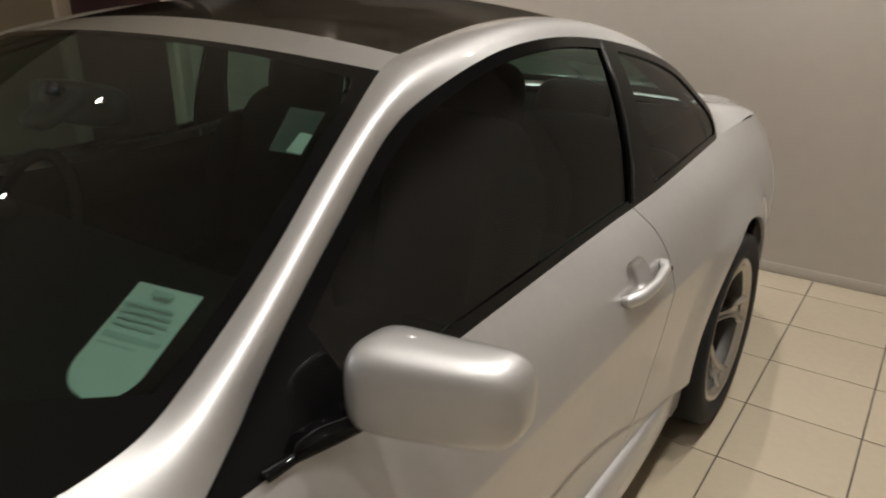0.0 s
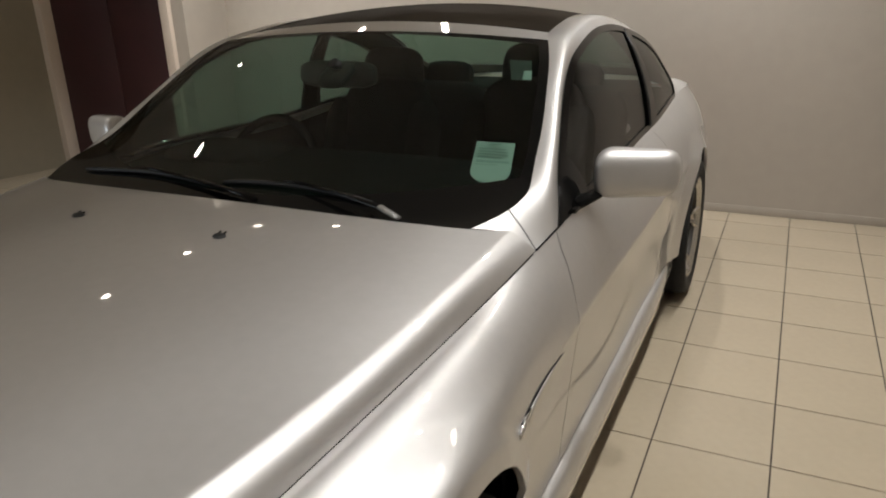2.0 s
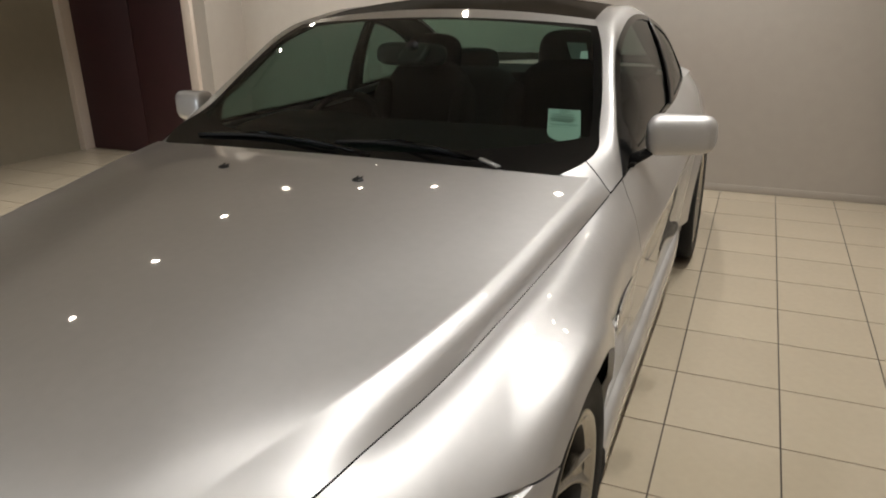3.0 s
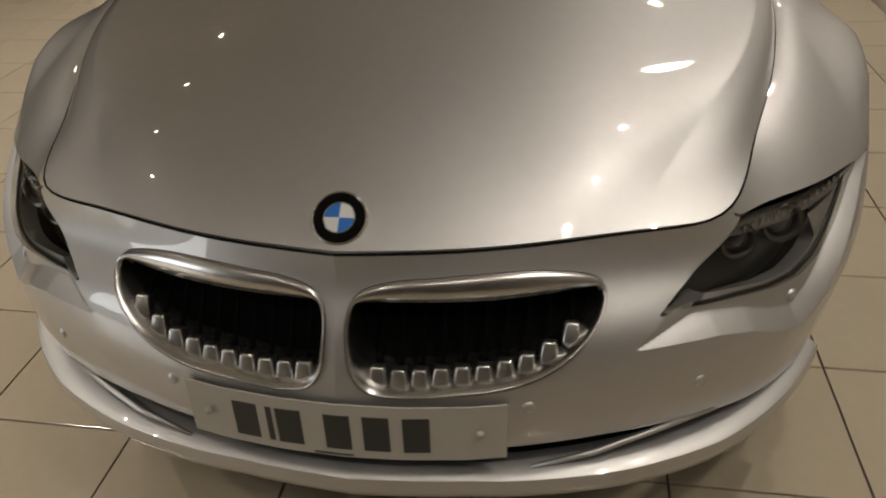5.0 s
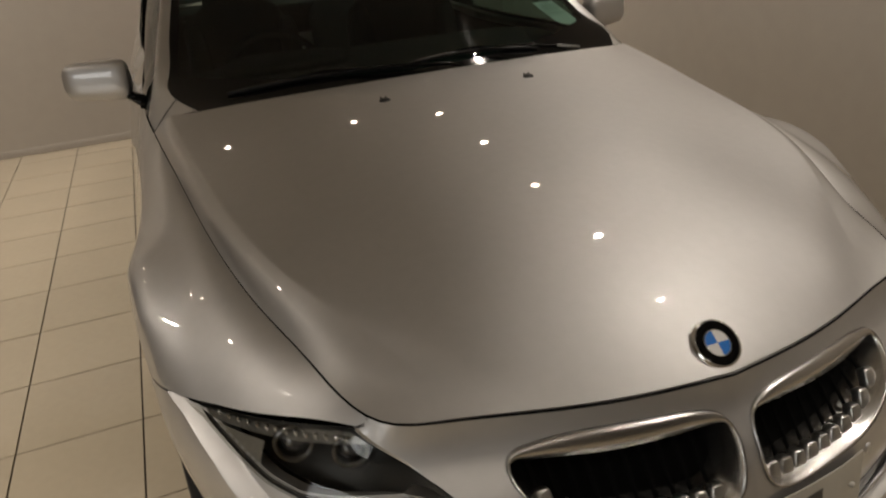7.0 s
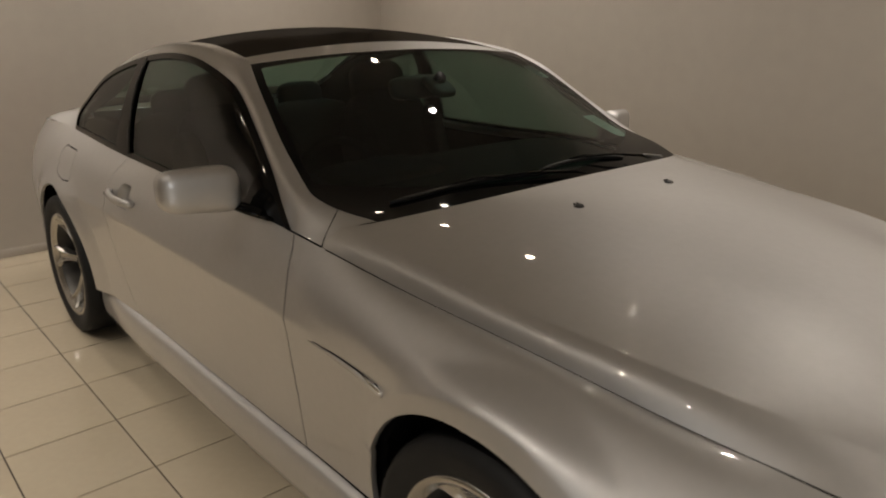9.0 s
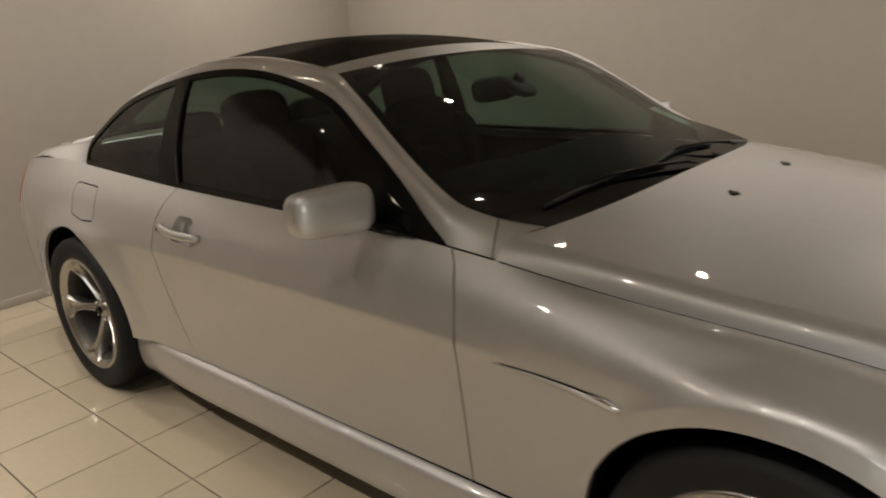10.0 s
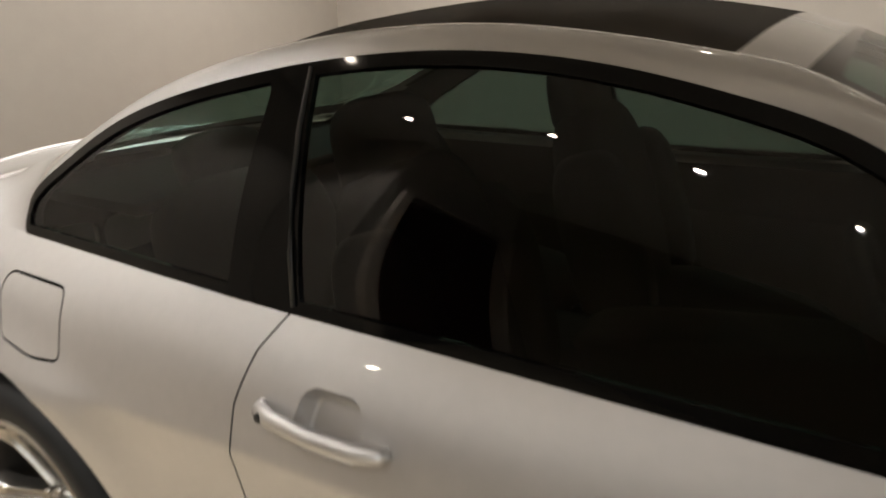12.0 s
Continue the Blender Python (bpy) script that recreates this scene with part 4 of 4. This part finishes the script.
# ---- side gills, handles, mirrors, skirts ----
for s in (1, -1):
    gill = tagged(new("side_gill"), "slim side vent blade with small indicator")
    gill.parent = car
    bm = bmesh.new()
    tube(bm, [(s * (flank_x(y, z) + .000), y, z) for y, z in ((1.45, .681), (1.36, .680), (1.25, .676), (1.13, .668))], [.001, .004, .006, .006], 8, False, 1.3)
    part("blade", bm, PAINT, gill)
    # black line laid on the flank for the shade of the body-coloured hollow
    bm = bmesh.new()
    tube(bm, [(s * (flank_x(y, z) + .001), y, z) for y, z in ((1.43, .686), (1.33, .686), (1.24, .684), (1.15, .680))], [.0006, .0013, .0018, .0018], 8, False, 1.0)
    part("recess_shade", bm, DARK, gill)
    bm = bmesh.new()
    tube(bm, [(s * (flank_x(y, z) + .004), y, z) for y, z in ((1.205, .682), (1.17, .679), (1.13, .674))], [.002, .0055, .004], 8, False, 1.0)
    part("indicator", bm, CHROME, gill, "clear chrome-lined side indicator")

    handle = tagged(new("door_handle"), "body-coloured bar door handle over a hollow")
    handle.parent = car
    bm = bmesh.new()
    ends = [(2.885, .803, .0), (2.877, .803, .014), (2.845, .802, .026), (2.765, .799, .033), (2.69, .796, .026), (2.655, .795, .012), (2.645, .795, .0)]
    tube(bm, [(s * (flank_x(y, z) + o), y, z) for y, z, o in ends], [.010, .013, .013, .013, .014, .013, .008], 12, False, 1.15)
    part("grip", bm, PAINT, handle)
    bm = bmesh.new()
    lathe(bm, [(.0005, .003), (.006, .003), (.008, .001), (.009, -.004)], (0, 0, 0), "x", 18, s)
    bmesh.ops.translate(bm, vec=(s * (flank_x(2.862, .80) + .032), 2.862, .802), verts=bm.verts)
    part("lock", bm, MATT_BLACK, handle)

    mirror = tagged(new("wing_mirror"), "silver wing mirror on a black foot")
    mirror.parent = car
    bm = bmesh.new()
    rings = []
    nx = 48
    for i in range(nx + 1):
        u = .5 - .5 * math.cos(math.pi * i / nx)
        x = .858 + .208 * u
        end = (1 - abs(2 * u - 1) ** 7.0) ** .40 if 0 < u < 1 else .05
        tall = .067 * end * (1 - .14 * u)
        deep = .054 * end * (1 - .26 * u)
        cy, cz = 1.872 + .055 * u ** 1.2, .990 + .001 * u
        ring = []
        for j in range(40):
            a = 2 * math.pi * j / 40
            ca, sa = math.cos(a), math.sin(a)
            px = math.copysign(abs(ca) ** .62, ca)
            pz = math.copysign(abs(sa) ** .62, sa)
            ring.append(bm.verts.new((s * x, cy + deep * px, cz + tall * pz)))
        rings.append(ring)
    for a, b in zip(rings, rings[1:]):
        for j in range(40):
            bm.faces.new((a[j], a[(j + 1) % 40], b[(j + 1) % 40], b[j]))
    bm.faces.new(rings[0][::-1])
    bm.faces.new(rings[-1])
    part("housing", bm, PAINT, mirror)
    bm = bmesh.new()
    oval = [(math.copysign(abs(math.cos(a)) ** .6, math.cos(a)), math.copysign(abs(math.sin(a)) ** .6, math.sin(a))) for a in np.linspace(0, 2 * math.pi, 28, endpoint=False)]
    face = bm.faces.new([bm.verts.new((s * (.958 + .066 * a), 1.942 + .014 * a, .994 + .036 * c)) for a, c in oval])
    for v in bmesh.ops.extrude_face_region(bm, geom=[face])["geom"]:
        if isinstance(v, bmesh.types.BMVert):
            v.co.y += .004
    part("mirror_glass", bm, mat("mirror_glass", (.8, .8, .8), .02, 1), mirror)
    bm = bmesh.new()
    tube(bm, [(s * .828, 1.78, .925), (s * .852, 1.83, .930), (s * .880, 1.865, .942), (s * .93, 1.875, .956)], [.028, .024, .022, .016], 12, False, .6)
    box(bm, (.03, .15, .012), (s * .835, 1.80, .921), .004)
    part("foot", bm, GLOSS_BLACK, mirror)

    bm = bmesh.new()
    rows = []
    for y in np.linspace(1.20, 3.275, 60):
        e = math.sin(math.pi * min(1, max(0, (y - 1.20) / 2.075))) ** .3
        x0 = flank_x(min(y, 2.8), .335) + .008 - .016 * min(1, max(0, (y - 2.75) / .45)) ** 2
        prof = [(x0 - .016, .300), (x0 + .002, .294), (x0 + .012, .277), (x0 + .015, .23), (x0 + .009, .178), (x0 - .003, .142), (x0 - .03, .122), (x0 - .12, .118)]
        rows.append([bm.verts.new((s * a, y, b)) for a, b in prof])
    for a, b in zip(rows, rows[1:]):
        for j in range(7):
            bm.faces.new((a[j], b[j], b[j + 1], a[j + 1]))
    part("side_skirt", bm, PAINT, car)

# ---- wheels ----
TREAD = [(.245, .10), (.262, .112), (.300, .118), (.322, .112), (.332, .095), (.3355, .06), (.336, 0), (.3355, -.06), (.332, -.095), (.322, -.112), (.262, -.112), (.245, -.10)]


# near-black instead of alloy: the shade inside the rim is in this colour
BARREL = mat("rim_shade_metal", (.045, .042, .038), .5, .6, 0, 25, .3)


def wheel(x, y, s):
    w = tagged(new("wheel"), "five-spoke alloy wheel with low-profile black tyre")
    w.parent = car
    c = (x * s, y, .336 - RIDE)
    bm = bmesh.new()
    lathe(bm, [(r, h) for r, h in TREAD], c, "x", 72, s)
    tyre = part("tyre", bm, RUBBER, w)
    bm = bmesh.new()
    lathe(bm, [(.217, .088), (.229, .101), (.236, .108), (.244, .110), (.2515, .104), (.252, .090), (.240, .07), (.225, -.10)], c, "x", 72, s)
    part("rim", bm, ALLOY, w)
    bm = bmesh.new()
    lathe(bm, [(.200, -.11), (.205, .050), (.211, .078), (.218, .0885)], c, "x", 72, s)
    part("rim_barrel", bm, BARREL, w, "inside of the rim, its shade put into the colour")
    bm = bmesh.new()
    lathe(bm, [(.02, -.06), (.10, -.06), (.16, -.055), (.17, -.045), (.165, -.04), (.05, -.03), (.02, -.03)], c, "x", 48, s)
    part("brake_disc", bm, mat("brake_steel", (.05, .047, .044), .45, .8), w)
    bm = bmesh.new()
    lathe(bm, [(.0005, .052), (.024, .051), (.030, .047), (.040, .040), (.047, .030), (.050, .005)], c, "x", 40, s)
    part("hub", bm, ALLOY, w)
    bm = bmesh.new()
    lathe(bm, [(.0005, .061), (.018, .0605), (.0225, .058)], c, "x", 32, s)
    part("hub_cap", bm, GLOSS_BLACK, w)
    for i in range(5):
        a0 = 2 * math.pi * i / 5 - .06
        out_dir = Vector((0, math.cos(a0), math.sin(a0)))
        tang = Vector((0, -math.sin(a0), math.cos(a0)))
        bm = bmesh.new()
        rows = []
        for k in range(13):
            t = k / 12
            r = .030 + .196 * t
            half_w = .025 - .006 * math.sin(math.pi * min(t * 1.15, 1)) + .034 * max(0, t - .62) ** 2 / .14
            hx = .030 + .052 * t + .018 * t ** 4
            bend = r if t < .9 else math.sqrt(max(.001, r * r - 0))
            row = []
            for u, h in ((-1, -.040), (-1, -.006), (-.82, .004), (-.62, .003), (-.34, -.007), (0, -.010), (.34, -.007), (.62, .003), (.82, .004), (1, -.006), (1, -.040)):
                reach_out = math.sqrt(max(.0004, bend ** 2 - (u * half_w) ** 2 * t ** 3))
                p = out_dir * reach_out + tang * (u * half_w)
                row.append(bm.verts.new((c[0] + s * (hx + h), c[1] + p.y, c[2] + p.z)))
            rows.append(row)
        for a, b in zip(rows, rows[1:]):
            for j in range(11):
                bm.faces.new((a[j], a[(j + 1) % 11], b[(j + 1) % 11], b[j]))
        bm.faces.new(rows[0][::-1])
        bm.faces.new(rows[-1])
        sharp(part("spoke", bm, ALLOY, w), 30)
    for i in range(5):
        a = 2 * math.pi * i / 5 - .06 + .63
        bm = bmesh.new()
        lathe(bm, [(.0005, .050), (.007, .049), (.0085, .04)], (c[0], c[1] + .046 * math.cos(a), c[2] + .046 * math.sin(a)), "x", 10, s)
        part("wheel_bolt", bm, CHROME, w)
    # liner of the wheel arch
    bm = bmesh.new()
    lathe(bm, [(.375, .08), (.385, -.05), (.385, -.30)], (c[0] - s * .02, y, .343), "x", 40, s, math.pi * 1.0 - math.pi * 1.08, math.pi * 1.16)
    part("arch_liner", bm, DARK, car)


for s in (1, -1):
    wheel(.79, FRONT, s)
    wheel(.826, REAR, s)
boxes("underbody", [((1.60, 1.95, .08), (0, 2.23, .20))], DARK, car, "dark underside")

boxes("engine_tray", [((1.02, 1.0, .05), (0, .75, .27))], DARK, car)
boxes("boot_floor", [((1.1, 1.1, .05), (0, 3.88, .26))], DARK, car)

# ---- tail: lamps and spoiler edge ----
TAIL_RED = mat("red_tail_lamp", (.35, .015, .012), .1, 0, 1, 10, .1)
tail_zone = poly_field([(4.40, .70), (4.38, .80), (4.44, .88), (4.58, .89), (4.73, .86), (4.76, .72), (4.5, .69)], side_view)
for s in (1, -1):
    panel("tail_lamp", side, both(tail_zone, lambda p: p[:, 0] - .45), TAIL_RED, car, s, .002, .01, "red tail lamp", out=SIGN, offset=.003)
bm = bmesh.new()
tube(bm, [(-.60, 4.347, .932), (-.48, 4.468, .948), (-.25, 4.536, .958), (0, 4.554, .962), (.25, 4.536, .958), (.48, 4.468, .948), (.60, 4.347, .932)], [.006, .012, .014, .014, .014, .012, .006], 10, False, .7)
part("boot_spoiler", bm, PAINT, car)

# ---- cabin ----
boxes("cabin_floor", [((1.5, 2.3, .04), (0, 2.5, .30)), ((.22, 1.3, .30), (0, 2.45, .45))], FABRIC, car, "dark cabin floor with tunnel", .02)


soft("dashboard", (1.46, .62, .26), (0, 1.74, .83), LEATHER, car, "black leather dashboard", turn_x(4), .35)
soft("instrument_hood", (.42, .26, .10), (-.36, 1.86, .945), LEATHER, car, "", None, .5)
soft("centre_console", (.26, .9, .20), (0, 2.25, .60), LEATHER, car, "", turn_x(-6), .4)
GREY = mat("grey_leather", (.008, .0078, .007), .75, 0, 0, 12, .15, .06, 350, spec=.06)
for x, back in ((.37, 0), (-.37, .14)):
    seat = tagged(new("front_seat"), "black leather front seat with headrest")
    seat.parent = car
    seat.location = (0, back, -.03 if back else 0)
    soft("cushion", (.50, .54, .18), (x, 2.40, .52), LEATHER, seat, "", turn_x(8), .5)
    soft("backrest", (.46, .17, .66), (x, 2.74, .80), LEATHER, seat, "", turn_x(-17), .55)
    soft("bolster", (.10, .22, .50), (x - .21, 2.70, .78), GREY, seat, "", turn_x(-17), .6)
    soft("bolster", (.10, .22, .50), (x + .21, 2.70, .78), GREY, seat, "", turn_x(-17), .6)
    soft("headrest", (.29, .12, .22), (x, 2.86, 1.135), LEATHER, seat, "", turn_x(-12), .6)
    for o in (-.06, .06):
        bm = bmesh.new()
        tube(bm, [(x + o, 2.83, 1.0), (x + o, 2.855, 1.10)], .007, 8)
        part("headrest_post", bm, CHROME, seat)
for x in (.34, -.34):
    seat = tagged(new("rear_seat"), "black leather rear seat with headrest")
    seat.parent = car
    soft("cushion", (.54, .50, .18), (x, 3.12, .54), LEATHER, seat, "", turn_x(8), .5)
    soft("backrest", (.54, .16, .52), (x, 3.42, .76), LEATHER, seat, "", turn_x(-22), .5)
    soft("headrest", (.26, .11, .15), (x, 3.54, 1.03), GREY, seat, "", turn_x(-15), .6)
boxes("parcel_shelf", [((1.24, .46, .03), (0, 3.74, .965))], FABRIC, car, "", .01)
wheel_ring = tagged(new("steering_wheel"), "black leather steering wheel")
wheel_ring.parent = car
m = Matrix.Translation((-.36, 2.06, .86)) @ turn_x(-24)
bm = bmesh.new()
lathe(bm, [(.188 + .015 * math.cos(a), .015 * math.sin(a)) for a in np.linspace(0, 2 * math.pi, 13)], (0, 0, 0), "y", 48)
bmesh.ops.transform(bm, matrix=m, verts=bm.verts)
part("ring", bm, LEATHER, wheel_ring)
soft("airbag_pad", (.16, .06, .14), m @ Vector((0, -.0, -.01)), LEATHER, wheel_ring, "", turn_x(-24), .6)
for a in (0, math.pi, math.pi * 1.5):
    bm = bmesh.new()
    tube(bm, [m @ Vector((.06 * math.cos(a), 0, .06 * math.sin(a))), m @ Vector((.18 * math.cos(a), 0, .18 * math.sin(a)))], .014, 8, False, .6)
    part("spoke", bm, GREY, wheel_ring)
inner = tagged(new("rear_view_mirror"), "black rear-view mirror under the windscreen")
inner.parent = car
soft("mirror_head", (.27, .06, .085), (-.04, 2.06, 1.200), MATT_BLACK, inner, "", turn_x(-8) @ Matrix.Rotation(.12, 4, "Z"), .55)
soft("sensor_housing", (.10, .12, .035), (0, 1.99, 1.205), MATT_BLACK, inner, "", turn_x(28), .6)
bm = bmesh.new()
tube(bm, [(0, 2.01, 1.225), (0, 1.98, 1.235)], [.016, .024], 10)
part("mount", bm, MATT_BLACK, inner)
sheet("headliner", roof + np.array([0, 0, -.03]), FABRIC, car)
inner_side = rail[(rail[:, 11, 1] > 1.78) & (rail[:, 11, 1] < 3.62)]
turned = normals(inner_side)
turned *= np.sign(turned[60, 11, 2])
for s in (1, -1):
    sheet("pillar_lining", inner_side - turned * .016, FABRIC, car, label="dark cloth lining inside the roof pillar", side=s)
LINING = mat("pale_pillar_lining", (.025, .024, .022), .9, 0, 0, 20, .2, .3, 400)
for s in (1, -1):
    panel("pillar_lining", rail, None, LINING, car, s, 0, 0, offset=-.028)
    panel("door_card", side, both(lambda p: p[:, 1] - 1.5, lambda p: 3.5 - p[:, 1], lambda p: p[:, 2] - .33), LEATHER, car, s, 0, 0, out=SIGN, offset=-.055)

# ---- door in the far corner ----
red = tagged(new("door_1"), "dark red double door in a pale frame", kind="structure")
for x0, x1 in ((-4.84, -4.12), (-4.11, -3.40)):
    bm = bmesh.new()
    box(bm, (x1 - x0, .05, 2.2), ((x0 + x1) / 2, 4.70, 1.105), .006)
    part("door_leaf", bm, RED, red)
for x in (-4.88, -3.355):
    boxes("door_jamb", [((.09, .16, 2.25), (x, 4.64, 1.125))], FRAME, red)

# ---- shop window in the side wall, behind the walk ----
shop = tagged(new("window_1"), "tall shop window in a dark frame", kind="structure")
lean = math.atan2(1.6, 10.8)
for y in (-1.86, -3.2, -4.54):
    bm = bmesh.new()
    box(bm, (.07, .06, 2.1), (left_x(y) - .1, y, 1.45), .004, Matrix.Rotation(-lean, 4, "Z"))
    part("frame", bm, MATT_BLACK, shop)
for z in (.43, 2.47):
    bm = bmesh.new()
    box(bm, (.07, 2.70, .06), (left_x(-3.2) - .1, -3.2, z), .004, Matrix.Rotation(-lean, 4, "Z"))
    part("frame", bm, MATT_BLACK, shop)

# ---- skirting ----
boxes("baseboard", [((5.0, .003, .055), (-.42, WALL_Y - .0015, .0275)), ((.003, 11.2, .055), (WALL_X - .0015, -.5, .0275))], WALL, None, "", .001)
tagged(bpy.data.objects["baseboard"], "low painted skirting along the walls", kind="structure")

# ---- ceiling lamps ----
for x, y in LAMPS:
    lamp = tagged(new("downlight"), "small round recessed ceiling downlight", "ceiling lamp", "ceiling downlights")
    lamp.location = (x, y, CEILING)
    bm = bmesh.new()
    lathe(bm, [(.030, .0), (.034, -.006), (.044, -.005), (.047, .0)], (0, 0, 0), "z", 24)
    part("trim_ring", bm, CHROME, lamp)
    bm = bmesh.new()
    lathe(bm, [(.0005, -.001), (.030, -.001)], (0, 0, 0), "z", 20)
    part("lens", bm, LAMP_GLOW, lamp)
    spot = bpy.data.lights.new("bulb", "SPOT")
    spot.energy, spot.spot_size, spot.spot_blend, spot.shadow_soft_size = LAMP_POWER.get(x, {}).get(y, 100.0 if y > 0 else 40.0), radians(98), 0.85, 0.028
    spot.color = (1.0, 0.97, 0.92)
    bulb = new("bulb", spot)
    bulb.parent = lamp
    bulb.location = (0, 0, -0.03)

# ---- floor tiles ----
COLUMNS = [-1.075 - .377 * i for i in range(15, 0, -1)] + [-1.075, -.659, -.243, .172, .588, 1.003, 1.376, 1.748, 2.120]
ROWS = [3.380 + .374 * i for i in range(6, -3, -1)] + [2.632 - .396 * i for i in range(1, 24)]
base = bpy.data.objects["floor"]
shared = {}
rest = bmesh.new()
for x0, x1 in zip(COLUMNS, COLUMNS[1:]):
    for y1, y0 in zip(ROWS, ROWS[1:]):
        x, y, wide = (x0 + x1) / 2, (y0 + y1) / 2, x1 - x0
        half_x, half_y = wide / 2 - .0026, (y1 - y0) / 2 - .0026
        if -3.3 < x < 2.3 and -.6 < y < 5.3:
            key = (round(wide, 3), round(y1 - y0, 3))
            if key not in shared:
                bm = bmesh.new()
                box(bm, (2 * half_x, 2 * half_y, .012), (0, 0, -.006), .0012)
                shared[key] = bpy.data.meshes.new("tile")
                bm.to_mesh(shared[key])
                bm.free()
                shared[key].materials.append(TILE)
            t = new("tile", shared[key])
            t.location = (x, y, 0)
            t.parent = base
            continue
        a = [rest.verts.new((x + dx * half_x, y + dy * half_y, dz)) for dz in (-.012, 0) for dx, dy in ((-1, -1), (1, -1), (1, 1), (-1, 1))]
        rest.faces.new(a[4:])
        for i in range(4):
            rest.faces.new((a[i], a[(i + 1) % 4], a[4 + (i + 1) % 4], a[4 + i]))
tagged(part("outer_tiles", rest, TILE, base, "", False), "cream floor tiles away from the car", kind="stuff")
